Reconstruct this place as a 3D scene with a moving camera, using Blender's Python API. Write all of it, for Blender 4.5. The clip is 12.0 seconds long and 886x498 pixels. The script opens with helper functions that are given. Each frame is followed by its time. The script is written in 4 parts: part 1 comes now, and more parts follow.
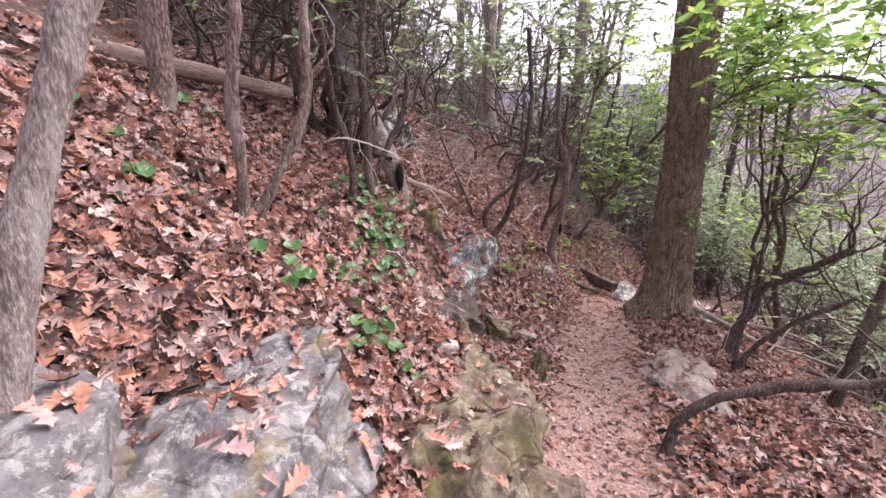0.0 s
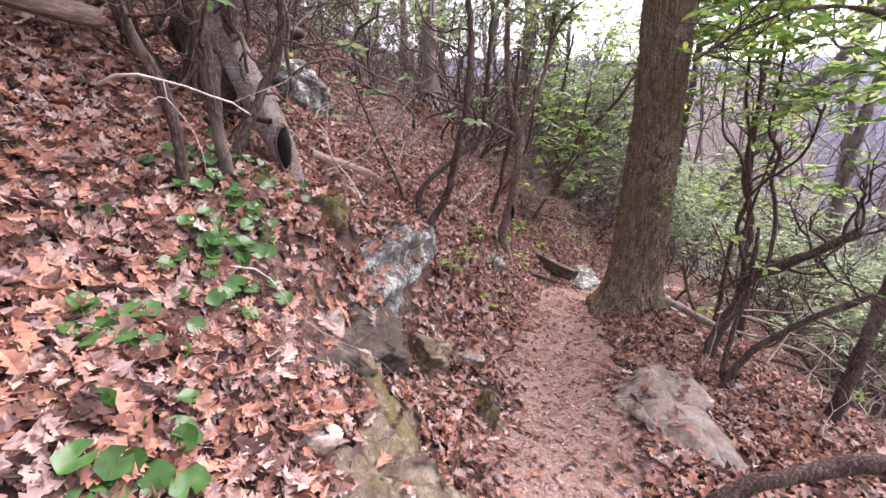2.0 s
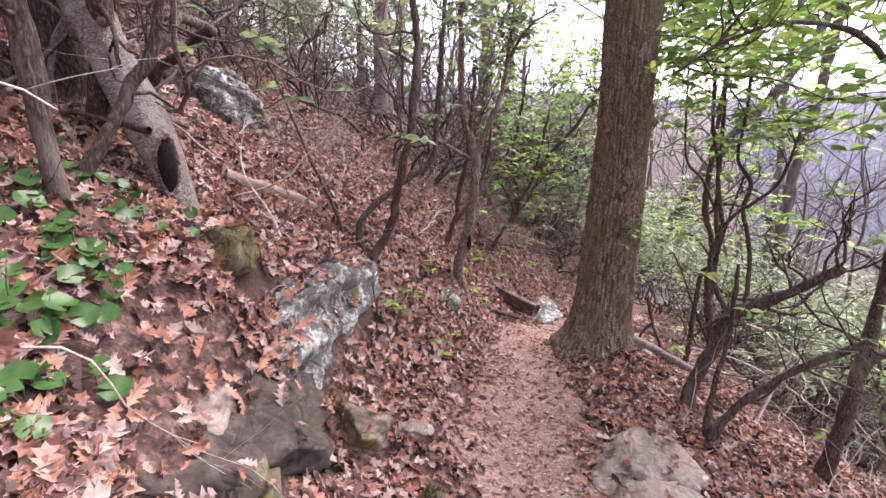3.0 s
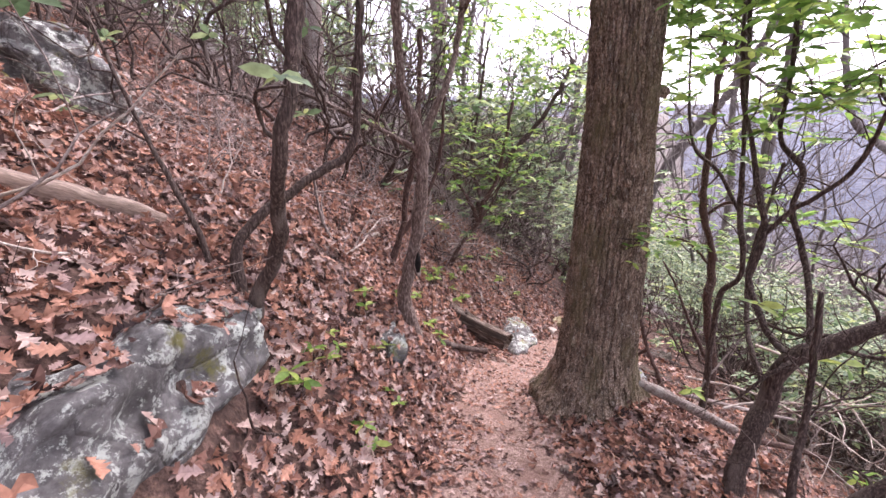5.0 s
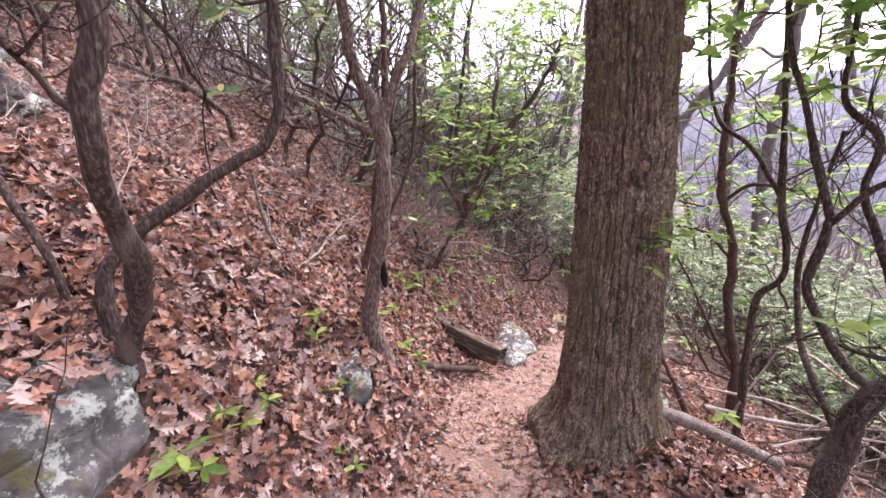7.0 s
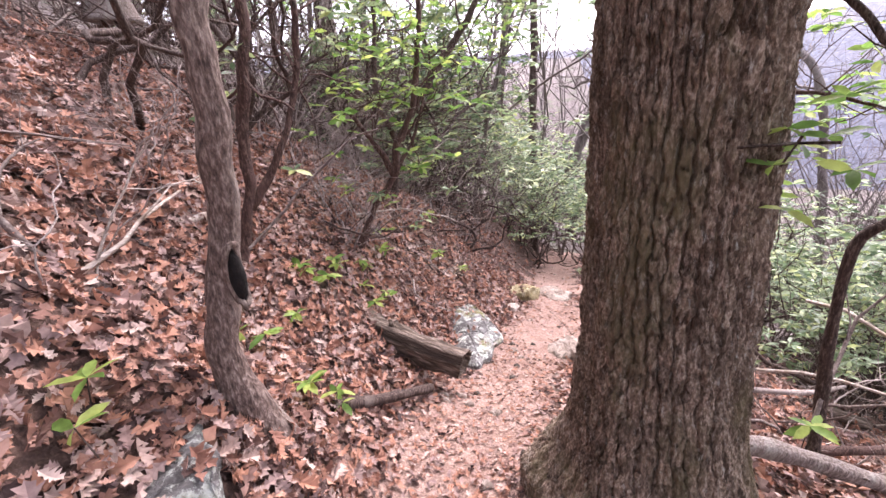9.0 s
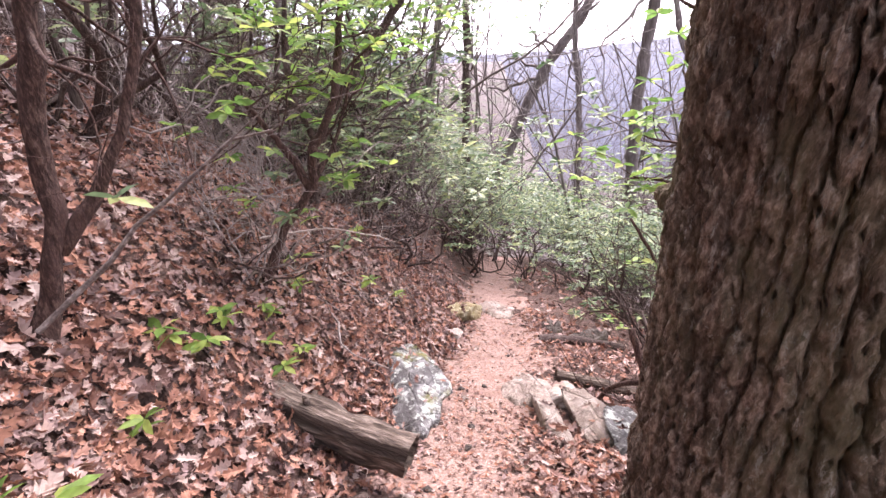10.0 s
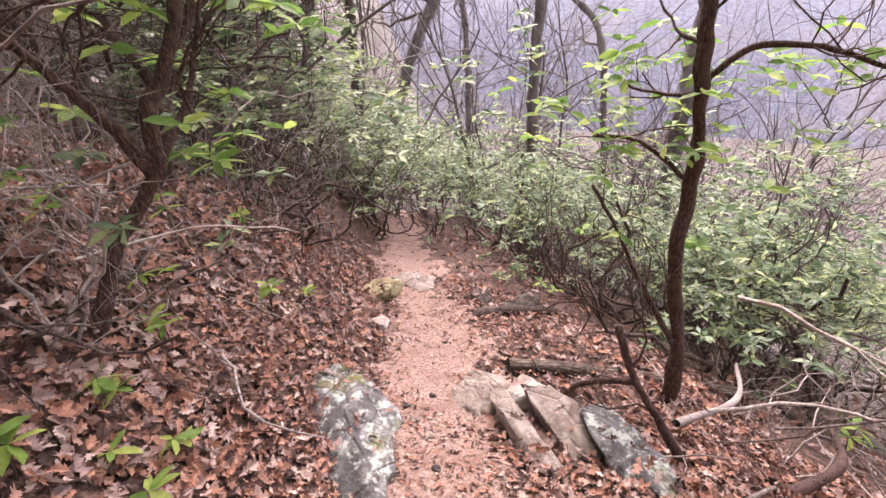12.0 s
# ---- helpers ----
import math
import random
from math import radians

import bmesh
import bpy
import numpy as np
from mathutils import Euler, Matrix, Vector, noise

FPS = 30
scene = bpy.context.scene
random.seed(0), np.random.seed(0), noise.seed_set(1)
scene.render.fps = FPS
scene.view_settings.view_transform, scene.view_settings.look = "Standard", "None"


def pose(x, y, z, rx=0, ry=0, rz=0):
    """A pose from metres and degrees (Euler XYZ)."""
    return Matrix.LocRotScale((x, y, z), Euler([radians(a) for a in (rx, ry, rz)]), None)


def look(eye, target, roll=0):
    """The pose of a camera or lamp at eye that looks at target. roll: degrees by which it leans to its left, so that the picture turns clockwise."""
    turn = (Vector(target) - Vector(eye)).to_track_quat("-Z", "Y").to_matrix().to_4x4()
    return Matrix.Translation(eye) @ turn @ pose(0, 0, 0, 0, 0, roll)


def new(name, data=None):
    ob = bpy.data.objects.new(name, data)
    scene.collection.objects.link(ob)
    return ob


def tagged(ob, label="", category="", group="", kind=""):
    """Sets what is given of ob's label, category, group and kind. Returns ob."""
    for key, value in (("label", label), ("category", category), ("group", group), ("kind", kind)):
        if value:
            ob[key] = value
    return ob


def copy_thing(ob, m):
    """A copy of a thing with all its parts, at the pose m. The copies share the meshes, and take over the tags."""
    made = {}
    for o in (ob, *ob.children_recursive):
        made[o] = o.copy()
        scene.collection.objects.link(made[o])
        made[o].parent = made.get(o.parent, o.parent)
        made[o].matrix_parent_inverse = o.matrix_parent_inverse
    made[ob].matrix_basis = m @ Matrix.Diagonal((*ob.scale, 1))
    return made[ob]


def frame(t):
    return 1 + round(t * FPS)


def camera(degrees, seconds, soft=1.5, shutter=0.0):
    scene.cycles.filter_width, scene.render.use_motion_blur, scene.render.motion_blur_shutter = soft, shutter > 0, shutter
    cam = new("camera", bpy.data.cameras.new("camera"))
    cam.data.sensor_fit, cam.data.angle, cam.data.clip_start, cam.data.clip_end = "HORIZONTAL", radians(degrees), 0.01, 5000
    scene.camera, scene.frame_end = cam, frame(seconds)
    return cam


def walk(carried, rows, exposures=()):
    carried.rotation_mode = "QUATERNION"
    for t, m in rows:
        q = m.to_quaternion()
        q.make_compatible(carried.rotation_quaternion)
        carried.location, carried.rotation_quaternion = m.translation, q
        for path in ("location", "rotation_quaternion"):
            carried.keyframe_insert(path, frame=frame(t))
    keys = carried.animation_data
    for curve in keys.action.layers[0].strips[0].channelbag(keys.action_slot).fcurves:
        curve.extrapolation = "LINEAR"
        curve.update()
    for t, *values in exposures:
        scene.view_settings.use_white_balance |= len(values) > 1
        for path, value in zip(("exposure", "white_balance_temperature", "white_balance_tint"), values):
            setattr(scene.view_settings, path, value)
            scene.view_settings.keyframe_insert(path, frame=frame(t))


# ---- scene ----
cam = camera(94.2, 12.0)
METRES, EYE, TILT, LEAN, TURN = 5.6, 1.6, -14.0, 0.0, 0.0
ROWS = [
    (0.0, 0.0, 0.0, 0.0, -0.0, 0.0, -0.0),
    (0.5, 0.0138, 0.0446, 0.0044, 0.73, 0.19, 0.36),
    (1.0, 0.0207, 0.0912, 0.0099, -2.12, -0.27, -0.53),
    (1.5, 0.0297, 0.1308, 0.0192, -5.72, -1.52, 1.03),
    (2.0, 0.0479, 0.1638, 0.0214, -6.16, -3.19, 1.72),
    (2.5, 0.0612, 0.2069, 0.0276, -6.79, -0.63, 0.68),
    (3.0, 0.0773, 0.2463, 0.0342, -11.65, 0.02, 1.7),
    (3.5, 0.095, 0.2827, 0.0391, -16.17, -1.67, 2.08),
    (5.5, 0.1595, 0.454, 0.0592, -16.65, 1.06, 3.91),
    (6.0, 0.1763, 0.4757, 0.0646, -15.68, 0.85, 4.57),
    (6.5, 0.1888, 0.4907, 0.0699, -16.1, 0.26, 5.16),
    (7.0, 0.1965, 0.5032, 0.0665, -17.29, -0.47, 6.03),
    (7.5, 0.2205, 0.5168, 0.0537, -20.21, -2.87, 9.0),
    (9.5, 0.2882, 0.7344, 0.0674, -29.65, -6.39, 10.88),
    (10.0, 0.3175, 0.7798, 0.0816, -35.89, -7.64, 10.98),
    (10.5, 0.3391, 0.8293, 0.0961, -42.3, -8.61, 12.08),
    (11.0, 0.3583, 0.8619, 0.1032, -47.05, -10.97, 12.37),
    (11.5, 0.3685, 0.8837, 0.1049, -49.91, -16.48, 11.8),
    (12.0, 0.3704, 0.8964, 0.1087, -51.67, -18.14, 12.52),
]
EXPOSURES = [(0.0, 2.44, 6630, 27), (2.0, 2.6, 6630, 27), (3.5, 2.68, 6580, 27), (5.5, 2.76, 6530, 27), (7.5, 2.86, 6580, 27), (9.5, 2.98, 6580, 27), (10.5, 2.98, 6630, 29), (11.0, 2.84, 6730, 29.5), (11.5, 2.74, 6880, 28.5), (12.0, 2.74, 6980, 29)]
walk(cam, [(t, pose(0, 0, EYE, TILT, LEAN, TURN) @ pose(METRES * x, METRES * y, METRES * z, 90 + pitch, roll, yaw)) for t, x, y, z, yaw, pitch, roll in ROWS], EXPOSURES)

# ---- light ----
world = bpy.data.worlds.new("world")
scene.world = world
world.use_nodes = True
wn = world.node_tree
sky = wn.nodes.new("ShaderNodeTexSky")
sky.sky_type, sky.sun_disc = "NISHITA", False
sky.sun_elevation, sky.sun_rotation = radians(52), radians(60)
sky.air_density, sky.dust_density, sky.ozone_density = 1.0, 1.6, 0.8
pale = wn.nodes.new("ShaderNodeHueSaturation")
pale.inputs["Saturation"].default_value = 0.38
wn.links.new(sky.outputs[0], pale.inputs["Color"])
wn.links.new(pale.outputs[0], wn.nodes["Background"].inputs["Color"])
wn.nodes["Background"].inputs["Strength"].default_value = 0.1
sun = new("sun", bpy.data.lights.new("sun", "SUN"))
sun.data.energy, sun.data.angle, sun.data.color = 1.5, radians(50), (1.0, 0.975, 0.95)
sun.matrix_world = look((14, 8, 24), (0, 0, 0))

# ---- materials ----


def shader(name, rough=0.8):
    m = bpy.data.materials.new(name)
    m.use_nodes = True
    nt = m.node_tree
    b = nt.nodes["Principled BSDF"]
    b.inputs["Roughness"].default_value = rough
    b.inputs["Specular IOR Level"].default_value = 0.3
    return m, nt, b


def ramp(nt, source, stops):
    r = nt.nodes.new("ShaderNodeValToRGB")
    while len(r.color_ramp.elements) < len(stops):
        r.color_ramp.elements.new(0.5)
    for e, (at, c) in zip(r.color_ramp.elements, stops):
        e.position, e.color = at, (*c, 1)
    nt.links.new(source, r.inputs[0])
    return r.outputs[0]


def coords(nt, scale=(1, 1, 1)):
    tc, mp = nt.nodes.new("ShaderNodeTexCoord"), nt.nodes.new("ShaderNodeMapping")
    mp.inputs["Scale"].default_value = scale
    nt.links.new(tc.outputs["Object"], mp.inputs["Vector"])
    return mp.outputs[0]


def noise_tex(nt, vec, scale, detail=4, rough=0.6):
    n = nt.nodes.new("ShaderNodeTexNoise")
    n.inputs["Scale"].default_value, n.inputs["Detail"].default_value, n.inputs["Roughness"].default_value = scale, detail, rough
    nt.links.new(vec, n.inputs["Vector"])
    return n.outputs["Fac"]


def mixed(nt, fac, a, b, kind="MIX"):
    m = nt.nodes.new("ShaderNodeMix")
    m.data_type, m.blend_type = "RGBA", kind
    for socket, v in ((m.inputs[0], fac), (m.inputs[6], a), (m.inputs[7], b)):
        if isinstance(v, (int, float)):
            socket.default_value = v
        elif isinstance(v, tuple):
            socket.default_value = (*v, 1)
        else:
            nt.links.new(v, socket)
    return m.outputs[2]


def bump(nt, b, h, strength, distance):
    n = nt.nodes.new("ShaderNodeBump")
    n.inputs["Strength"].default_value, n.inputs["Distance"].default_value = strength, distance
    nt.links.new(h, n.inputs["Height"])
    nt.links.new(n.outputs[0], b.inputs["Normal"])


def layered(name, stops, patch, scale=6.0, fine=45.0, rough=0.85, relief=0.01, stretch=(1, 1, 1), cut=(0.52, 0.62)):
    """A base of ramped noise with patches of a second colour and fine grain."""
    m, nt, b = shader(name, rough)
    v = coords(nt, stretch)
    big, small = noise_tex(nt, v, scale), noise_tex(nt, v, fine, 5)
    base = ramp(nt, small, stops)
    where = ramp(nt, big, [(cut[0], (0, 0, 0)), (cut[1], (1, 1, 1))])
    both = mixed(nt, where, base, patch)
    grain = ramp(nt, noise_tex(nt, v, fine * 2.7, 3), [(0.3, (0.62, 0.62, 0.62)), (0.7, (1.15, 1.15, 1.15))])
    nt.links.new(mixed(nt, 1.0, both, grain, "MULTIPLY"), b.inputs["Base Color"])
    bump(nt, b, small, 0.8, relief)
    return m


def leafy(name, stops, rough=0.5, through_light=0.3, gloss=0.3):
    """Leaf colour varied from leaf to leaf, with some light passing through."""
    m, nt, b = shader(name, rough)
    b.inputs["Specular IOR Level"].default_value = gloss
    g = nt.nodes.new("ShaderNodeNewGeometry")
    c = ramp(nt, g.outputs["Random Per Island"], stops)
    n = noise_tex(nt, coords(nt), 38, 3)
    c = mixed(nt, 1.0, c, ramp(nt, n, [(0.3, (0.72, 0.7, 0.7)), (0.7, (1.18, 1.18, 1.18))]), "MULTIPLY")
    nt.links.new(c, b.inputs["Base Color"])
    t, mx = nt.nodes.new("ShaderNodeBsdfTranslucent"), nt.nodes.new("ShaderNodeMixShader")
    mx.inputs[0].default_value = through_light
    nt.links.new(c, t.inputs["Color"])
    nt.links.new(b.outputs[0], mx.inputs[1])
    nt.links.new(t.outputs[0], mx.inputs[2])
    nt.links.new(mx.outputs[0], nt.nodes["Material Output"].inputs["Surface"])
    return m


M_SOIL = layered("leaf_mould", [(0.3, (0.035, 0.022, 0.018)), (0.5, (0.095, 0.056, 0.045)), (0.7, (0.26, 0.16, 0.128))], (0.07, 0.042, 0.034), 2.2, 26, 0.95, 0.04)
M_PATH = layered("trodden_earth", [(0.28, (0.15, 0.092, 0.076)), (0.5, (0.33, 0.215, 0.178)), (0.72, (0.5, 0.36, 0.305))], (0.26, 0.16, 0.13), 5.0, 55, 0.95, 0.03)
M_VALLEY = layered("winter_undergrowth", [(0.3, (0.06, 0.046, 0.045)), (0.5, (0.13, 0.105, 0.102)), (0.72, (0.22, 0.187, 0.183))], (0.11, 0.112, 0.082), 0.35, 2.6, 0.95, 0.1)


def lichened(name, dark, mid, light, lichen, moss, moss_cut=(0.6, 0.68)):
    """Weathered rock with pale lichen, moss and dark runs of damp."""
    m, nt, b = shader(name, 0.9)
    v = coords(nt)
    grain = noise_tex(nt, v, 9, 9, 0.72)
    c = ramp(nt, grain, [(0.32, dark), (0.5, mid), (0.68, light)])
    spots_a = ramp(nt, noise_tex(nt, v, 13, 8, 0.8), [(0.515, (0, 0, 0)), (0.56, (1, 1, 1))])
    c = mixed(nt, spots_a, c, lichen)
    spots_b = ramp(nt, noise_tex(nt, v, 3.6, 7, 0.7), [(moss_cut[0], (0, 0, 0)), (moss_cut[1], (1, 1, 1))])
    c = mixed(nt, spots_b, c, moss)
    runs = ramp(nt, noise_tex(nt, coords(nt, (1, 1, 0.25)), 7, 6, 0.7), [(0.36, (0.68, 0.66, 0.65)), (0.52, (1, 1, 1))])
    c = mixed(nt, 1.0, c, runs, "MULTIPLY")
    nt.links.new(c, b.inputs["Base Color"])
    crack = nt.nodes.new("ShaderNodeTexVoronoi")
    crack.feature = "DISTANCE_TO_EDGE"
    crack.inputs["Scale"].default_value = 4.5
    nt.links.new(v, crack.inputs["Vector"])
    h = mixed(nt, 0.3, noise_tex(nt, v, 22, 10, 0.75), ramp(nt, crack.outputs["Distance"], [(0.0, (0, 0, 0)), (0.05, (1, 1, 1))]))
    bump(nt, b, h, 1.0, 0.035)
    return m




def scaly(name):
    """Bark whose scales differ in tone, flecked with pale lichen."""
    m, nt, b = shader(name, 0.95)
    v = coords(nt, (1, 1, 0.45))
    cell = nt.nodes.new("ShaderNodeTexVoronoi")
    cell.inputs["Scale"].default_value = 34
    nt.links.new(v, cell.inputs["Vector"])
    tone = ramp(nt, cell.outputs["Color"], [(0.2, (0.62, 0.58, 0.55)), (0.5, (1, 0.97, 0.94)), (0.8, (1.35, 1.33, 1.3))])
    fine = noise_tex(nt, v, 120, 6, 0.7)
    c = ramp(nt, fine, [(0.32, (0.036, 0.025, 0.019)), (0.5, (0.17, 0.122, 0.092)), (0.68, (0.44, 0.365, 0.305))])
    c = mixed(nt, 1.0, c, tone, "MULTIPLY")
    fleck = ramp(nt, noise_tex(nt, coords(nt, (1, 1, 0.3)), 58, 7, 0.8), [(0.58, (0, 0, 0)), (0.64, (1, 1, 1))])
    c = mixed(nt, fleck, c, (0.42, 0.4, 0.36))
    green = ramp(nt, noise_tex(nt, v, 4, 6, 0.7), [(0.48, (0, 0, 0)), (0.66, (0.75, 0.75, 0.75))])
    c = mixed(nt, green, c, (0.15, 0.128, 0.066))
    nt.links.new(c, b.inputs["Base Color"])
    bump(nt, b, fine, 1.0, 0.012)
    return m


M_BARK = scaly("oak_bark")
M_LAUREL_BARK = layered("laurel_bark", [(0.32, (0.018, 0.011, 0.009)), (0.52, (0.068, 0.043, 0.036)), (0.72, (0.2, 0.152, 0.132))], (0.15, 0.118, 0.102), 8, 120, 0.85, 0.01, (1, 1, 0.25), (0.56, 0.68))
M_PALE_BARK = layered("pale_bark", [(0.3, (0.09, 0.068, 0.06)), (0.5, (0.21, 0.165, 0.148)), (0.7, (0.42, 0.36, 0.33))], (0.3, 0.275, 0.25), 9, 120, 0.9, 0.014, (1, 1, 0.3))
M_BROWN_BARK = layered("brown_bark", [(0.32, (0.045, 0.028, 0.023)), (0.5, (0.135, 0.09, 0.076)), (0.7, (0.33, 0.258, 0.225))], (0.25, 0.2, 0.175), 7, 90, 0.88, 0.012, (1, 1, 0.35), (0.54, 0.68))
M_RED_BARK = layered("red_bark", [(0.3, (0.022, 0.012, 0.01)), (0.5, (0.07, 0.037, 0.03)), (0.7, (0.18, 0.115, 0.096))], (0.1, 0.056, 0.048), 8, 110, 0.85, 0.012, (1, 1, 0.3))
M_FAR_BARK = layered("far_bark", [(0.3, (0.1, 0.08, 0.075)), (0.6, (0.18, 0.152, 0.145)), (0.8, (0.27, 0.235, 0.225))], (0.22, 0.195, 0.18), 2, 12, 0.95, 0.01, (1, 1, 0.2))
M_TWIG = layered("dead_twig", [(0.3, (0.075, 0.054, 0.049)), (0.55, (0.2, 0.157, 0.143)), (0.75, (0.42, 0.36, 0.33))], (0.12, 0.09, 0.082), 4, 60, 0.9, 0.003)
M_PALE_TWIG = layered("pale_twig", [(0.3, (0.18, 0.145, 0.135)), (0.55, (0.36, 0.305, 0.285)), (0.75, (0.56, 0.5, 0.47))], (0.26, 0.21, 0.195), 4, 60, 0.9, 0.003)
M_ROTTEN = layered("rotten_wood", [(0.32, (0.028, 0.02, 0.016)), (0.5, (0.12, 0.088, 0.07)), (0.7, (0.31, 0.25, 0.212))], (0.06, 0.042, 0.033), 9, 60, 0.92, 0.02, (0.12, 1, 1))
M_BLEACHED = layered("bleached_wood", [(0.3, (0.26, 0.2, 0.17)), (0.5, (0.46, 0.39, 0.345)), (0.7, (0.64, 0.58, 0.53))], (0.34, 0.27, 0.22), 8, 60, 0.85, 0.012, (0.2, 1, 1))
M_BLEACHED_BROWN = layered("brown_dead_wood", [(0.3, (0.13, 0.088, 0.07)), (0.5, (0.28, 0.205, 0.17)), (0.7, (0.45, 0.36, 0.31))], (0.2, 0.14, 0.112), 8, 60, 0.88, 0.012, (0.2, 1, 1))
# near-black in place of the shade inside a trunk hollow
M_HOLLOW_SHADE = layered("hollow_shade", [(0.3, (0.004, 0.003, 0.003)), (0.7, (0.014, 0.01, 0.009))], (0.007, 0.005, 0.005), 6, 40, 1.0, 0.01)
M_ROCK = lichened("lichen_rock", (0.055, 0.05, 0.05), (0.15, 0.142, 0.142), (0.29, 0.28, 0.278), (0.5, 0.53, 0.49), (0.16, 0.15, 0.055), (0.57, 0.66))
M_DARK_ROCK = lichened("damp_rock", (0.032, 0.025, 0.021), (0.085, 0.067, 0.057), (0.16, 0.132, 0.117), (0.12, 0.1, 0.085), (0.1, 0.088, 0.042), (0.57, 0.66))
M_LEDGE = lichened("ledge_rock", (0.08, 0.073, 0.072), (0.19, 0.178, 0.178), (0.31, 0.295, 0.293), (0.36, 0.352, 0.335), (0.25, 0.2, 0.1), (0.54, 0.64))
M_TAN_ROCK = lichened("tan_rock", (0.18, 0.138, 0.115), (0.3, 0.238, 0.203), (0.4, 0.33, 0.288), (0.4, 0.342, 0.3), (0.23, 0.18, 0.13))
M_YELLOW_ROCK = lichened("yellow_rock", (0.17, 0.135, 0.07), (0.33, 0.27, 0.15), (0.45, 0.39, 0.24), (0.48, 0.44, 0.3), (0.3, 0.26, 0.1))
M_MOSS = layered("moss", [(0.3, (0.04, 0.036, 0.012)), (0.5, (0.12, 0.105, 0.034)), (0.72, (0.24, 0.205, 0.075))], (0.13, 0.1, 0.05), 12, 90, 0.98, 0.02)
M_MOSSY = lichened("mossy_rock", (0.075, 0.055, 0.038), (0.165, 0.125, 0.088), (0.27, 0.218, 0.165), (0.29, 0.26, 0.19), (0.16, 0.14, 0.05), (0.53, 0.64))
M_LITTER = leafy("oak_litter", [(0.0, (0.035, 0.02, 0.019)), (0.14, (0.11, 0.056, 0.045)), (0.3, (0.25, 0.122, 0.088)), (0.46, (0.37, 0.183, 0.122)), (0.6, (0.41, 0.226, 0.165)), (0.72, (0.26, 0.178, 0.168)), (0.88, (0.39, 0.272, 0.232)), (1.0, (0.5, 0.39, 0.345))], 0.72, 0.08)
M_LAUREL = leafy("laurel_leaf", [(0.0, (0.06, 0.11, 0.052)), (0.4, (0.16, 0.24, 0.125)), (0.75, (0.28, 0.365, 0.19)), (1.0, (0.43, 0.5, 0.19))], 0.34, 0.45, 0.4)
M_BRIGHT = leafy("spring_leaf", [(0.0, (0.09, 0.18, 0.045)), (0.5, (0.19, 0.34, 0.08)), (0.85, (0.34, 0.48, 0.12)), (1.0, (0.48, 0.56, 0.16))], 0.4, 0.58)
M_GALAX = leafy("galax_leaf", [(0.0, (0.02, 0.055, 0.014)), (0.6, (0.045, 0.115, 0.026)), (0.8, (0.09, 0.17, 0.06)), (1.0, (0.17, 0.25, 0.14))], 0.34, 0.12, 0.4)
# blue-grey of the distance haze is mixed into the bare woods' colour
M_HILL = layered("hazed_hill", [(0.3, (0.098, 0.104, 0.14)), (0.55, (0.143, 0.15, 0.19)), (0.75, (0.2, 0.203, 0.24))], (0.165, 0.158, 0.18), 0.012, 0.3, 1.0, 0.5, (1, 1, 0.3))

# ---- geometry helpers ----


class Soup:
    """Gathers vertices and faces of one mesh."""

    def __init__(self):
        self.v, self.f, self.n = [], [], 0

    def add(self, v, f):
        v = np.asarray(v, float)
        self.v.append(v)
        self.f.extend([tuple(i + self.n for i in q) for q in f])
        self.n += len(v)

    def part(self, name, material, parent=None, label="", smooth=True):
        me = bpy.data.meshes.new(name)
        me.from_pydata(np.concatenate(self.v).tolist(), [], self.f)
        me.materials.append(material)
        if smooth:
            me.polygons.foreach_set("use_smooth", [True] * len(me.polygons))
        ob = new(name, me)
        ob.parent = parent
        return tagged(ob, label)


def spline(points, step):
    """A smooth line through the points."""
    p = np.array(points, float)
    p = np.vstack([2 * p[0] - p[1], p, 2 * p[-1] - p[-2]])
    out = []
    for i in range(1, len(p) - 2):
        n = max(2, int(np.linalg.norm(p[i + 1] - p[i]) / step))
        t = np.linspace(0, 1, n, endpoint=False)[:, None]
        a, b, c, d = p[i - 1:i + 3]
        out.append(0.5 * (2 * b + (c - a) * t + (2 * a - 5 * b + 4 * c - d) * t ** 2 + (3 * b - a - 3 * c + d) * t ** 3))
    return np.vstack(out + [p[-2:-1]])


def tube(soup, line, radii, sides=6, rng=None, lump=0.0, closed=True):
    line = np.asarray(line, float)
    radii = np.broadcast_to(np.asarray(radii, float), (len(line),))
    tan = np.gradient(line, axis=0)
    tan /= np.linalg.norm(tan, axis=1)[:, None] + 1e-9
    up = np.array([0.31, 0.95, 0.05]) if abs(tan[0][2]) > 0.7 else np.array([0.05, 0.1, 1.0])
    u = np.cross(tan, up)
    u /= np.linalg.norm(u, axis=1)[:, None] + 1e-9
    w = np.cross(tan, u)
    a = np.linspace(0, 2 * math.pi, sides, endpoint=False)
    r = radii[:, None] * np.ones((1, sides))
    if rng is not None and lump:
        r = r * (1 + lump * (rng.random(r.shape) - 0.5) + lump * np.sin(a[None] * 2 + np.arange(len(line))[:, None] * 0.35))
    v = line[:, None] + r[..., None] * (np.cos(a)[None, :, None] * u[:, None] + np.sin(a)[None, :, None] * w[:, None])
    f = [(i * sides + j, i * sides + (j + 1) % sides, (i + 1) * sides + (j + 1) % sides, (i + 1) * sides + j)
         for i in range(len(line) - 1) for j in range(sides)]
    if closed:
        f += [tuple(range(sides - 1, -1, -1)), tuple(range((len(line) - 1) * sides, len(line) * sides))]
    soup.add(v.reshape(-1, 3), f)


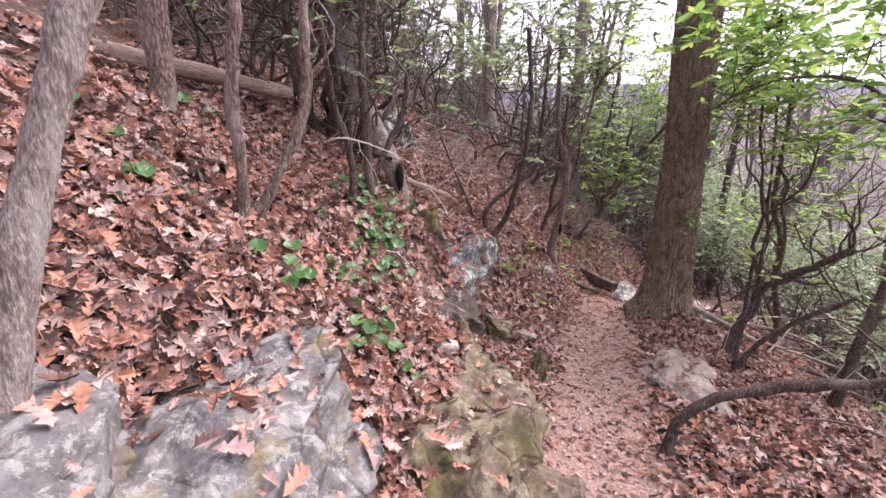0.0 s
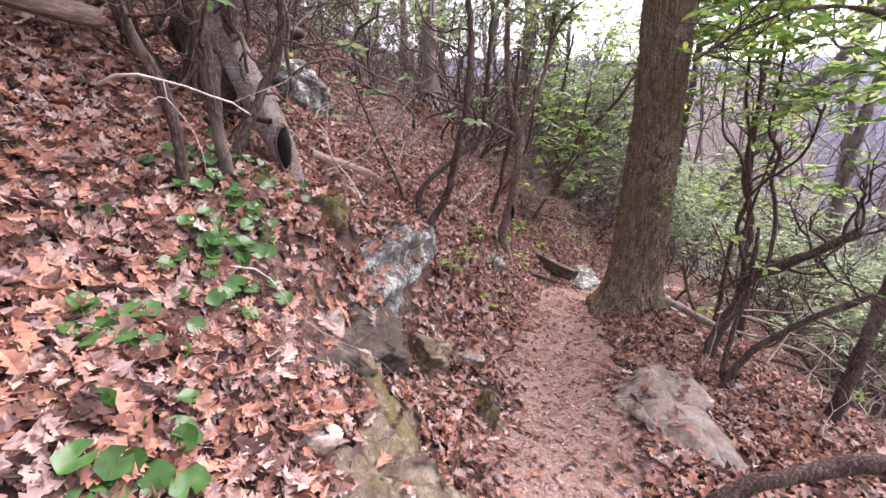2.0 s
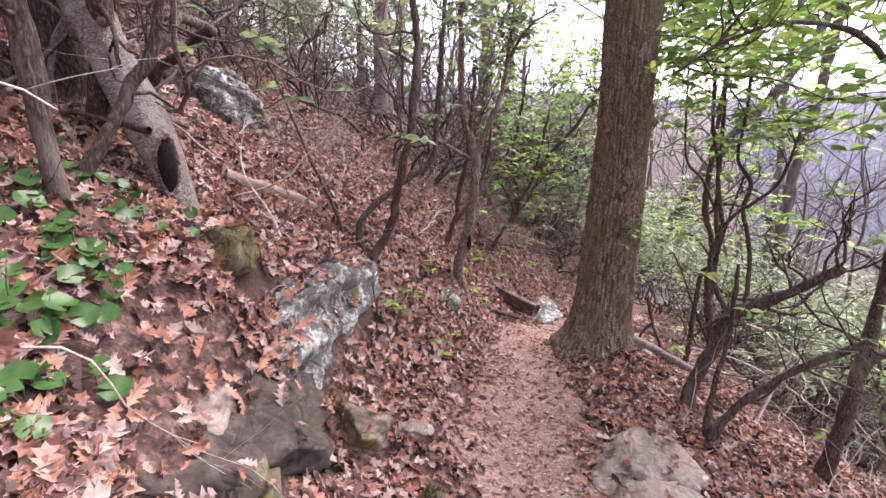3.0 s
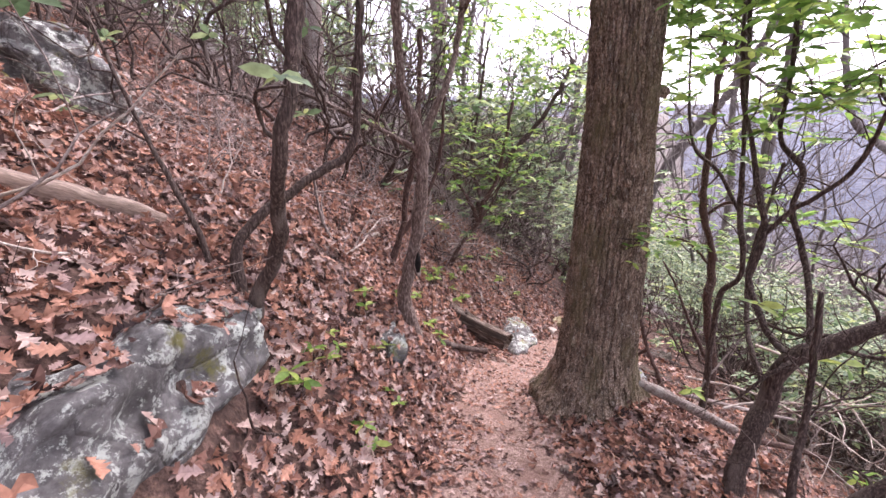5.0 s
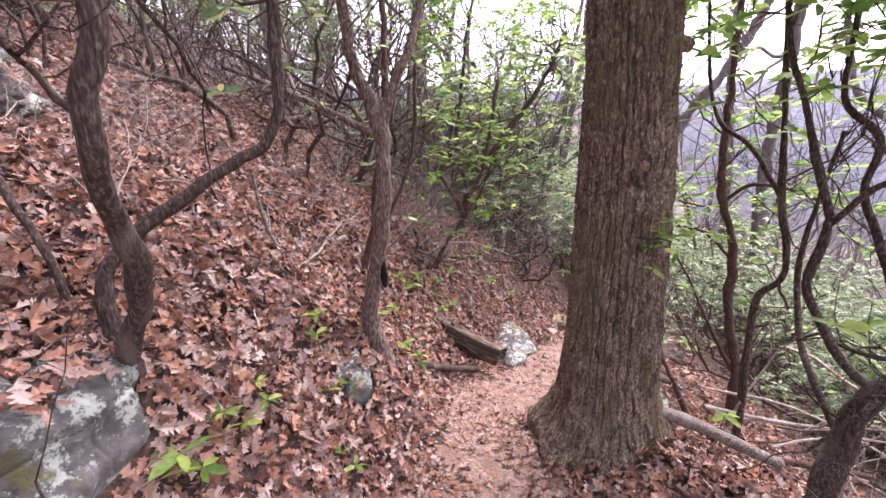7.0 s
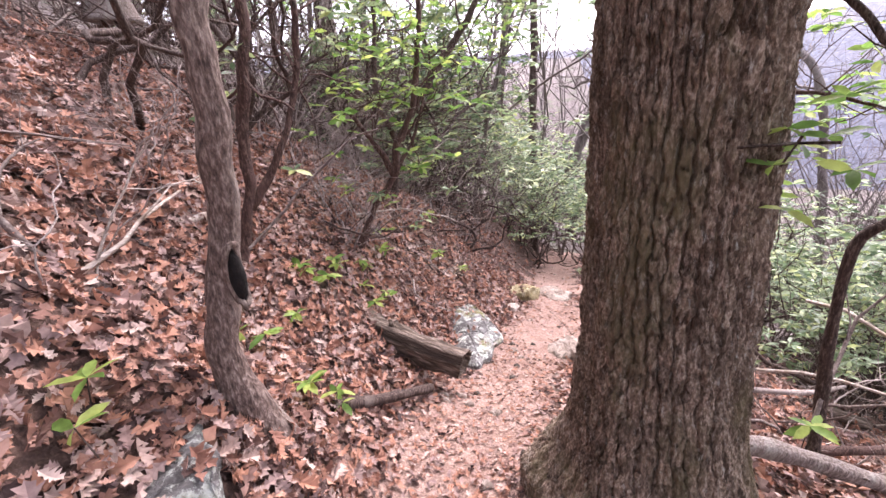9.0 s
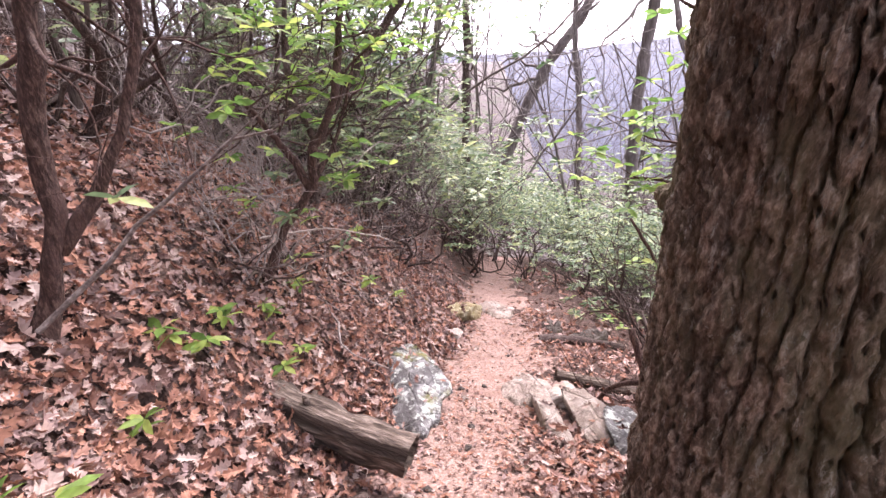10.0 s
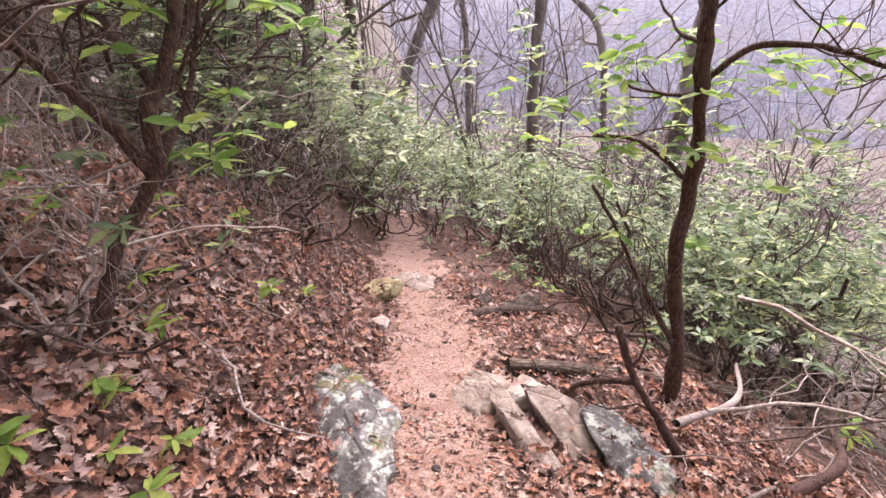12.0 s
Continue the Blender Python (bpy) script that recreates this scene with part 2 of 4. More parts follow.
def grow(soup, start, way, length, radius, level, rng, tips, wiggle=0.35, lift=0.12, kids=(3, 3, 3), joint=None):
    """A crooked branch with side branches; its ends are put into tips."""
    n = (12, 7, 5, 4)[min(level, 3)]
    step, p, d = length / n, np.array(start, float), np.array(way, float)
    line = [p]
    for i in range(n):
        d = d + rng.normal(0, wiggle, 3) + (0, 0, lift)
        d = d / np.linalg.norm(d)
        p = p + d * step
        line.append(p)
    line = np.array(line)
    first, sides = soup.n, (6, 4, 3, 3)[min(level, 3)]
    tube(soup, line, np.linspace(radius, radius * 0.45, n + 1), sides, closed=False)
    if joint is not None:
        soup.f.append((first, first + 1, joint))
    if level < len(kids):
        for k in range(kids[level]):
            i = int(rng.integers(max(1, n // 3), n + 1))
            away = rng.normal(0, 1, 3) + (0, 0, 0.35)
            away /= np.linalg.norm(away)
            base = line[min(i, n)] - line[max(i - 1, 0)]
            base /= np.linalg.norm(base) + 1e-9
            go = base * 0.75 + away * 0.85
            grow(soup, line[i], go / np.linalg.norm(go), length * rng.uniform(0.45, 0.75), radius * (1 - 0.55 * i / n) * 0.62, level + 1, rng, tips, wiggle, lift, kids, first + i * sides)
    tips.append((line[-1], d, level))


LEAF_V = np.array([(0, 0, 0), (0.3, -0.17, 0.04), (0.7, -0.16, 0.03), (1, 0, -0.08), (0.7, 0.16, 0.03), (0.3, 0.17, 0.04), (0.33, 0, 0), (0.7, 0, -0.02)])
FAR_V = np.array([(0, 0, 0), (0.5, -0.19, 0.05), (1, 0, -0.06), (0.5, 0.19, 0.05)])
FAR_F = [(0, 1, 2), (0, 2, 3)]
MID_V = np.array([(0, 0, 0), (0.5, -0.18, 0.05), (1, 0, -0.06), (0.5, 0.18, 0.05), (0.5, 0, 0)])
MID_F = [(0, 1, 4), (1, 2, 4), (4, 2, 3), (0, 4, 3)]
LEAF_F = [(0, 1, 6), (1, 2, 7, 6), (2, 3, 7), (7, 3, 4), (6, 7, 4, 5), (0, 6, 5)]


def basis(way, roll):
    x = np.array(way, float)
    x /= np.linalg.norm(x) + 1e-9
    y = np.cross((0, 0, 1), x)
    if np.linalg.norm(y) < 1e-3:
        y = np.array([0, 1.0, 0])
    y /= np.linalg.norm(y)
    z = np.cross(x, y)
    return np.array([x, math.cos(roll) * y + math.sin(roll) * z, math.cos(roll) * z - math.sin(roll) * y])


def whorl(soup, at, rng, count, size, spread=0.45, shape=None):
    """A rosette of long leaves round a twig's end."""
    turn = rng.uniform(0, 6.28)
    for k in range(count):
        a = turn + k * 2.4
        m = basis((math.cos(a), math.sin(a), rng.uniform(-spread, spread)), rng.normal(0, 0.5))
        v, f = shape or (LEAF_V, LEAF_F)
        soup.add(at + (v * size * rng.uniform(0.7, 1.15)) @ m, f)


def split_tree(soup, material, top, each):
    """Parts the trunk, which was grown first, and each main branch with its twigs (so many tubes each)."""
    groups = [[0]] + [list(range(i, min(i + each, len(soup.v)))) for i in range(1, len(soup.v), each)]
    start = np.cumsum([0] + [len(v) for v in soup.v])
    owner = np.zeros(soup.n, int)
    for g, ids in enumerate(groups):
        owner[start[ids[0]]:start[ids[-1] + 1]] = g
    faces = [[] for g in groups]
    for q in soup.f:
        g = owner[q[0]]
        if all(owner[i] == g for i in q):
            faces[g].append(tuple(i - int(start[groups[g][0]]) for i in q))
    for g, ids in enumerate(groups):
        piece = Soup()
        piece.add(np.concatenate([soup.v[i] for i in ids]), faces[g])
        piece.part("branch" if g else "trunk", material, top)


def shrub_model(name, label, seed, stems, high, leaves, material, leaf_material=None, reach=0.5, kids=(3, 3, 2), radius=0.022, leaf_from=0.5, size=0.085, wiggle=0.3, group="", category="shrub", shape=None, lift=0.12):
    """A many-stemmed shrub of crooked stems with whorls of leaves near the top."""
    rng = np.random.default_rng(seed)
    top = tagged(new(name), label, category, group)
    tips = []
    for s in range(stems):
        a = rng.uniform(0, 6.28)
        way = np.array([math.cos(a) * reach, math.sin(a) * reach, 1.0])
        soup = Soup()
        grow(soup, (0.08 * math.cos(a), 0.08 * math.sin(a), -0.15), way / np.linalg.norm(way), high * rng.uniform(0.6, 0.85), radius * rng.uniform(0.7, 1.2), 0, rng, tips, wiggle, lift, kids)
        if category == "shrub":
            soup.part("stem", material, top)
        else:
            split_tree(soup, material, top, 1 + kids[1] * (1 + kids[2]))
    if leaves:
        soup = Soup()
        for p, d, level in tips:
            if p[2] > high * leaf_from * rng.uniform(0.8, 1.2):
                for k in range(leaves):
                    whorl(soup, p + rng.normal(0, 0.05, 3) * k, rng, int(rng.integers(4, 8)), size, 0.45, shape)
        if soup.n:
            soup.part("foliage", leaf_material, top)
    return top


def over_trail(p):
    return abs(float(path_frame(np.array(p[0]), np.array(p[1]))[0])) < 0.55 and p[2] < 2.3 and -1 < p[1] < 6.2


def stem_tree(name, label, stems, material, seed, twigs=6, leaf_material=None, leaves=0, size=0.09, category="tree", sides=14, up_from=0.4, twig_length=0.6, kids=(3, 2), leaf_z=-9.0, crown=0, wave=0.55):
    """A small tree whose main stems follow given lines: (part name, points, radius at foot, radius at top)."""
    rng = np.random.default_rng(seed)
    top = tagged(new(name), label, category)
    tips = []
    for part_name, points, r0, r1 in stems:
        line = spline(points, 0.035)
        k = np.linspace(0, 1, len(line))
        line = line + np.array([[noise.noise(Vector((9 * q + seed, i * 3.1, 0))) for i in range(3)] for q in k * len(points) / 3]) * min(r0, 0.06) * wave
        r = r0 + (r1 - r0) * k
        if part_name == "trunk":
            r = r * (1 + 0.45 * np.exp(-k * len(line) * 0.035 / 0.07))
        r = r * (1 + 0.09 * np.sin(k * len(line) * 0.21 + seed) + 0.06 * np.sin(k * len(line) * 0.53))
        soup = Soup()
        tube(soup, line, r, sides, rng, 0.07)
        soup.part(part_name, material, top)
        for j in range(twigs + crown):
            i = int(rng.uniform(up_from if j < twigs else 0.85, 1) * (len(line) - 1))
            way = rng.normal(0, 1, 3) + (0, 0, 0.5)
            way /= np.linalg.norm(way)
            long = twig_length * rng.uniform(0.5, 1.2)
            if over_trail(line[i] + way * long) or over_trail(line[i] + way * long * 0.5):
                continue
            soup = Soup()
            grow(soup, line[i], way, long, max(0.004, r[i] * 0.35), 1, rng, tips, 0.35, 0.05, (3,) + kids)
            soup.part("branch", material, top)
    if leaves and leaf_material:
        soup = Soup()
        for p, d, level in tips:
            if rng.random() < (leaves if p[2] > leaf_z else leaves * 0.12) and not over_trail(p):
                whorl(soup, p, rng, int(rng.integers(4, 8)), size)
        if soup.n:
            soup.part("foliage", leaf_material, top)
    return top


def rock(name, label, at, size, turn=(0, 0, 0), seed=0, material=None, detail=4, cuts=7, rough=0.16, category="rock", group="", moss=0.0, faces=(), cover=0.13):
    """A broken boulder: a ball cut by planes, then weathered; faces are (normal, distance in metres) of its main sides."""
    rng = np.random.default_rng(seed)
    bm = bmesh.new()
    bmesh.ops.create_icosphere(bm, subdivisions=detail, radius=1.0)
    planes = []
    for i in range(cuts):
        n = rng.normal(0, 1, 3)
        planes.append((Vector(n / np.linalg.norm(n)), rng.uniform(0.5, 0.8)))
    planes += [(Vector((0, 0, 1)), 0.62), (Vector((0, 0, -1)), 0.8)]
    for v in bm.verts:
        if faces:
            p = Vector((v.co.x * size[0], v.co.y * size[1], v.co.z * size[2])) * 1.25
            for n, d in faces:
                n = Vector(n).normalized()
                over = p.dot(n) - d
                if over > 0:
                    p -= n * over
            q = p * 3.1 + Vector((seed * 3.7, 0, 0))
            step = noise.noise(Vector((q.x * 0.5, q.y * 0.5, q.z * 3.0)))
            p += v.co.normalized() * (0.24 * rough * noise.fractal(q, 0.9, 2.1, 5) + 0.22 * rough * step - 0.1 * rough * noise.ridged_multi_fractal(q * 1.6, 0.9, 2.0, 4, 1.0, 2.0))
            v.co = p
            continue
        p = v.co * 1.15
        for n, d in planes:
            over = p.dot(n) - d
            if over > 0:
                p -= n * over * 0.93
        q = p * 2.2 + Vector((seed * 3.7, 0, 0))
        p += v.co * (rough * noise.fractal(q, 0.9, 2.1, 4) + 0.4 * rough * abs(noise.noise(q * 3.3)) - 0.35 * rough * noise.ridged_multi_fractal(q * 2.4, 0.9, 2.0, 4, 1.0, 2.0))
        v.co = Vector((p.x * size[0], p.y * size[1], p.z * size[2])) * 1.25
    me = bpy.data.meshes.new(name)
    bm.to_mesh(me)
    bm.free()
    me.materials.append(material)
    me.polygons.foreach_set("use_smooth", [True] * len(me.polygons))
    ob = new(name, me)
    ob.matrix_world = pose(*at, *turn)
    SOLID.append((ob, cover))
    if moss:
        pick = [p for p in me.polygons if noise.fractal(p.center * (3.2 / max(size)) * 0.5 + Vector((seed, 2, 0)), 0.9, 2.0, 3) + 0.25 * p.normal.z > moss]
        near = {}
        for p in pick:
            for i in p.vertices:
                near.setdefault(i, []).append(p.index)
        left = {p.index: p for p in pick}
        while left:
            patch, edge = [], [next(iter(left))]
            while edge:
                p = left.pop(edge.pop(), None)
                if p is not None:
                    patch.append(p)
                    edge += [q for i in p.vertices for q in near[i] if q in left]
            if len(patch) < 40:
                continue
            used = sorted({i for p in patch for i in p.vertices})
            slot = {v: i for i, v in enumerate(used)}
            soup = Soup()
            soup.add([me.vertices[i].co + me.vertices[i].normal * (0.003 + 0.008 * abs(noise.noise(me.vertices[i].co * 30))) for i in used], [tuple(slot[i] for i in p.vertices) for p in patch])
            soup.part("moss", M_MOSS, ob, "yellow-green moss")
    return tagged(ob, label, category, group)


SOLID = []

# ---- the ground ----
PATH_X = [-3.2, -0.9, 0.2, 0.75, 1.05, 1.5, 1.85, 2.35, 2.95, 3.6, 4.55, 5.5, 7.5, 14.0, 45.0]
PATH_Y = [-9.0, -2.5, 0.1, 1.65, 2.5, 3.65, 4.5, 5.2, 5.8, 6.3, 7.15, 8.3, 10.3, 16.5, 46.0]
PATH_Z = [0.5, 0.25, 0.1, 0.0, -0.09, -0.2, -0.31, -0.47, -0.76, -1.02, -1.38, -1.74, -2.5, -4.6, -14.0]
def path_frame(x, y):
    """Signed distance to the left of the trail's middle line, and the trail's height there."""
    best = np.full(x.shape, 1e9); side = np.zeros(x.shape); level = np.zeros(x.shape)
    for i in range(len(PATH_X) - 1):
        ax, ay, az = PATH_X[i], PATH_Y[i], PATH_Z[i]
        ex, ey, ez = PATH_X[i + 1] - ax, PATH_Y[i + 1] - ay, PATH_Z[i + 1] - az
        n = ex * ex + ey * ey
        k = np.clip(((x - ax) * ex + (y - ay) * ey) / n, 0, 1)
        dx, dy = x - ax - k * ex, y - ay - k * ey
        d = np.hypot(dx, dy)
        near = d < best
        best = np.where(near, d, best)
        side = np.where(near, np.sign(ex * dy - ey * dx), side)
        level = np.where(near, az + k * ez, level)
    return best * side, level
PROFILE_D = [-400, -120, -60, -25, -8, -3.0, -1.6, -0.8, -0.45, 0, 0.4, 0.6, 0.85, 1.1, 1.6, 2.4, 3.4, 6, 15, 40, 120, 400]
PROFILE_H = [-26, -26, -22, -10.5, -3.3, -0.85, -0.18, -0.01, 0.0, 0, 0.06, 0.24, 0.52, 0.8, 1.27, 1.8, 2.35, 3.5, 8.0, 19, 32, 40]
# swells and hollows of the ground: (x, y, rise, width)
MOUNDS = ((2.62, 4.2, 0.13, 0.42), (1.34, 5.02, 0.15, 0.3), (1.72, 2.72, 0.07, 0.35), (0.3, 3.2, -0.26, 0.34), (0.1, 2.75, -0.17, 0.3), (0.62, 3.85, -0.22, 0.3), (0.02, 3.4, -0.08, 0.25), (0.75, 4.75, -0.15, 0.3), (-0.45, 1.1, -0.13, 0.35), (-0.9, 0.85, -0.12, 0.35), (0.13, 1.84, 0.1, 0.25), (-0.67, 6.24, -0.25, 0.6), (0.42, 3.52, -0.18, 0.28), (0.32, 2.95, -0.12, 0.3))


def height(x, y):
    x = np.asarray(x, float); y = np.asarray(y, float)
    d, level = path_frame(x, y)
    d = d + 0.12 * np.sin(2.1 * x + 1.3 * y) * np.sin(1.7 * y - 0.8 * x) * np.clip(np.abs(d) - 0.3, 0, 1)
    z = level + np.interp(d, PROFILE_D, PROFILE_H)
    for mx, my, rise, wide in MOUNDS:
        z = z + rise * np.exp(-((x - mx) ** 2 + (y - my) ** 2) / wide ** 2)
    z = z + 0.02 * np.sin(7.1 * x + 2) * np.sin(6.3 * y) + 0.05 * np.sin(2.9 * x - y) * np.sin(2.3 * y + 1) * np.clip(np.abs(d) - 0.4, 0, 1)
    return z



def axis(lo, hi, step, far):
    mid = np.arange(lo, hi, step)
    out, d = [], step
    p = 0.0
    while p < far:
        d *= 1.22
        p += d
        out.append(p)
    out = np.array(out)
    return np.concatenate([(lo - out)[::-1], mid, mid[-1] + out])


gx, gy = axis(-3.0, 8.0, 0.06, 1500), axis(-1.0, 11.0, 0.06, 1500)
GX, GY = np.meshgrid(gx, gy)
GZ = height(GX, GY)
side_d = path_frame(GX, GY)[0]
fine_noise = np.array([noise.fractal(Vector((x * 3.1, y * 3.1, 0)), 0.8, 2.0, 4) if -3.2 < x < 8.2 and -1.2 < y < 11.2 else 0.0 for x, y in zip(GX.ravel(), GY.ravel())]).reshape(GX.shape)
GZ = GZ + fine_noise * (0.012 + 0.03 * np.clip(np.abs(side_d) - 0.35, 0, 1))
nx, ny = len(gx), len(gy)
idx = np.arange(nx * ny).reshape(ny, nx)
faces = np.stack([idx[:-1, :-1], idx[:-1, 1:], idx[1:, 1:], idx[1:, :-1]], -1).reshape(-1, 4)
me = bpy.data.meshes.new("ground")
me.from_pydata(np.stack([GX, GY, GZ], -1).reshape(-1, 3).tolist(), [], faces.tolist())
for m in (M_SOIL, M_PATH, M_VALLEY):
    me.materials.append(m)
cx, cy = [0.25 * (a[:-1, :-1] + a[:-1, 1:] + a[1:, :-1] + a[1:, 1:]) for a in (GX, GY)]
cd = path_frame(cx, cy)[0] + 0.16 * np.sin(5.3 * cx + 1.7 * cy) * np.sin(4.1 * cy) + 0.25 * fine_noise[:-1, :-1]
kind = np.where(np.abs(cd) < 0.4, 1, 0)
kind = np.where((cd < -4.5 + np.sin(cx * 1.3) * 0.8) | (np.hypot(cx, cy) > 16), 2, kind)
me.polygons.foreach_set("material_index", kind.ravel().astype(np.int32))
me.polygons.foreach_set("use_smooth", [True] * len(me.polygons))
ground_ob = tagged(new("ground", me), "brown forest soil on a steep slope with a worn footpath", "ground", "", "structure")


def on(x, y, lift=0.0):
    return float(height(np.array(x), np.array(y))) + lift


# far wooded ridge across the valley, its haze painted into the colour
soup = Soup()
ang = np.radians(np.linspace(-60, 130, 180))
rows = []
for k, (dist, frac) in enumerate(((190, 0.0), (270, 0.5), (330, 0.72), (400, 0.95), (440, 1.0), (520, 0.7))):
    crest = 45 + 12 * np.sin(ang * 2.2 + 0.6) + 7 * np.sin(ang * 5.1 + 1)
    wob = np.array([2.5 * noise.noise(Vector((a * 40, k * 5.0, 0))) for a in ang])
    rows.append(np.stack([np.sin(ang) * dist, np.cos(ang) * dist, -62 + (crest + 62) * frac + wob], -1))
rows = np.array(rows)
n = len(ang)
soup.add(rows.reshape(-1, 3), [(k * n + i, k * n + i + 1, (k + 1) * n + i + 1, (k + 1) * n + i) for k in range(len(rows) - 1) for i in range(n - 1)])
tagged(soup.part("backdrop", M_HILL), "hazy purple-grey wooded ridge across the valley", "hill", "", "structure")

# ---- the large oak beside the path ----


def oak(at, radius, high, seed):
    """A straight trunk with plated bark and a flared foot."""
    top = tagged(new("oak_tree"), "large oak with thick plated grey-brown bark and a flared mossy foot", "tree")
    cols, ribs = 400, 42
    rng = np.random.default_rng(seed)
    zs = np.concatenate([np.arange(-0.3, 2.45, 0.0105), np.linspace(2.5, high, 60)])
    a, z = np.meshgrid(np.linspace(0, 2 * math.pi, cols, endpoint=False), zs)
    # upright ribs of bark, broken across into scales
    u = a * ribs / (2 * math.pi) + 0.3 * np.sin(3.1 * z + 1.3 * np.sin(3 * a)) + 0.16 * np.sin(9 * z + 7 * a) + 0.11 * np.sin(37 * z + 13 * a) + 0.07 * np.sin(71 * z - 17 * a) + 0.05 * np.sin(143 * z + 29 * a)
    rib = np.floor(u).astype(int) % ribs
    fu = u - np.floor(u)
    w = z * rng.uniform(11, 21, ribs)[rib] + rng.uniform(5, 15, ribs)[rib] + rng.normal(0, 0.7, ribs)[rib] * (fu - 0.5) + 0.2 * np.sin(19 * a + 7 * z) + 0.15 * np.sin(83 * a)
    scale = np.floor(w).astype(int) % 200
    fw = w - np.floor(w)
    proud, whole = rng.random((ribs, 200))[rib, scale], rng.random((ribs, 200))[rib, scale] > 0.72
    du, dw = np.minimum(fu, 1 - fu) * 2, np.where(whole & (fw > 0.5), 1.0, np.minimum(fw, 1 - fw) * 2)
    ease = lambda q, e: np.clip(q / e, 0, 1) ** 2 * (3 - 2 * np.clip(q / e, 0, 1))
    depth = 0.023 * ease(du, 0.26) * (0.3 + 0.7 * ease(dw, 0.16)) * (0.5 + 0.6 * proud)
    depth += 0.0025 * np.sin(53 * a + 90 * z) * np.sin(131 * z - 31 * a) + 0.002 * np.sin(97 * a - 210 * z) + 0.008 * np.sin(2 * a + 3 * z)
    h = np.maximum(z, 0)
    flare = 0.1 * np.exp(-h / 0.13) + 0.07 * np.exp(-h / 0.42)
    lobe = 1 + 0.32 * np.cos(a - 3.3) + 0.2 * np.cos(3 * a + 0.6) + 0.14 * np.cos(7 * a + 2.0)
    rr = radius * (1 - 0.035 * z) - 0.008 + flare * np.maximum(0.15, lobe) + depth
    verts = np.stack([rr * np.cos(a) - 0.012 * z + 0.02 * np.sin(z * 1.1), rr * np.sin(a), z], -1).reshape(-1, 3)
    f = [(i * cols + j, i * cols + (j + 1) % cols, (i + 1) * cols + (j + 1) % cols, (i + 1) * cols + j) for i in range(len(zs) - 1) for j in range(cols)]
    soup = Soup()
    soup.add(verts, f)
    trunk = soup.part("trunk", M_BARK, top)
    for ang, z, s in ((1.83, 1.1, 0.027), (5.75, 1.95, 0.032), (4.35, 1.45, 0.022)):
        bm = bmesh.new()
        bmesh.ops.create_icosphere(bm, subdivisions=3, radius=s)
        for v in bm.verts:
            v.co *= 1 + 0.25 * noise.noise(v.co * 60)
            v.co += Vector((math.cos(ang) * (radius + 0.01), math.sin(ang) * (radius + 0.01), z))
        me = bpy.data.meshes.new("knot")
        bm.to_mesh(me)
        bm.free()
        me.materials.append(M_BARK)
        k = new("knot", me)
        k.parent = trunk
    rng = np.random.default_rng(4)
    for j in range(6):
        soup, q = Soup(), rng.uniform(0, 6.28)
        grow(soup, (0, 0, rng.uniform(4.5, high - 0.3)), np.array([math.cos(q), math.sin(q), 0.6]) / 1.17, 2.6, 0.07, 0, rng, [], 0.25, 0.08, (4, 3))
        soup.part("limb", M_BARK, top)
    soup = Soup()
    at_v = np.array([-0.02, -0.265, 1.14])
    for j in range(5):
        p = at_v + rng.normal(0, 0.05, 3)
        tube(soup, [at_v, (at_v + p) / 2, p], 0.003, 4)
    soup.part("sprout", M_LAUREL_BARK, top)
    soup = Soup()
    for j in range(7):
        whorl(soup, at_v + (0, -0.02, 0) + rng.normal(0, 0.045, 3), rng, 5, 0.06)
    soup.part("sprout_foliage", M_BRIGHT, top, "small bright green leaves sprouting from the trunk")
    top.matrix_world = pose(*at)
    return top


oak((2.54, 4.45, -0.27), 0.205, 7.5, 3)

# ---- rocks ----
rock("outcrop", "broad grey lichen-covered rock ledge at the path's edge", (-0.66, 1.02, 0.6), (0.56, 0.6, 0.5), (0, 0, -14), 3, M_LEDGE, 6, 7, 0.34, cover=0.1, faces=(((0.02, -0.12, 1), 0.3), ((0.25, -0.75, 0.62), 0.44), ((1, 0.1, 0.28), 0.37), ((0.65, 0.7, 0.15), 0.47), ((0.1, 1, 0.1), 0.48), ((-1, 0, 0.2), 0.5), ((0.45, -0.35, 0.85), 0.4)))
rock("outcrop", "low grey rock slab half buried in leaves", (-1.0, 0.66, 0.7), (0.46, 0.42, 0.4), (0, 12, -40), 5, M_LEDGE, 5, 8, 0.14)
rock("outcrop", "brown mossy rock in the bank beside the path", (0.08, 1.98, 0.17), (0.34, 0.6, 0.38), (0, -4, -20), 8, M_MOSSY, 5, 7, 0.18, moss=0.66)
rock("outcrop", "mossy broken stone at the foot of the bank", (0.3, 1.45, 0.06), (0.22, 0.26, 0.2), (0, 0, -30), 9, M_MOSSY, 4, 8, 0.27, moss=0.42)
rock("boulder", "long grey boulder with pale lichen and fallen leaves on top", (0.05, 3.55, 0.35), (0.75, 1.0, 0.9), (0, 0, -20.5), 12, M_ROCK, 6, 7, 0.3, cover=0.5, faces=(((1, 0, 0.06), 0.27), ((0.22, -0.05, 0.97), 0.46), ((0.1, -0.62, 0.78), 0.4), ((0, 0.35, 0.93), 0.62), ((0.15, 1, 0.1), 0.82), ((0.55, -0.83, 0.05), 0.72), ((0.05, -1, 0.15), 0.78), ((0.75, 0.1, 0.66), 0.46), ((-1, 0, 0), 0.5)))
rock("boulder", "dark damp rock ledge under the bank", (0.02, 2.98, 0.34), (0.3, 0.26, 0.28), (0, 8, 10), 14, M_DARK_ROCK, 4, 8, 0.2)
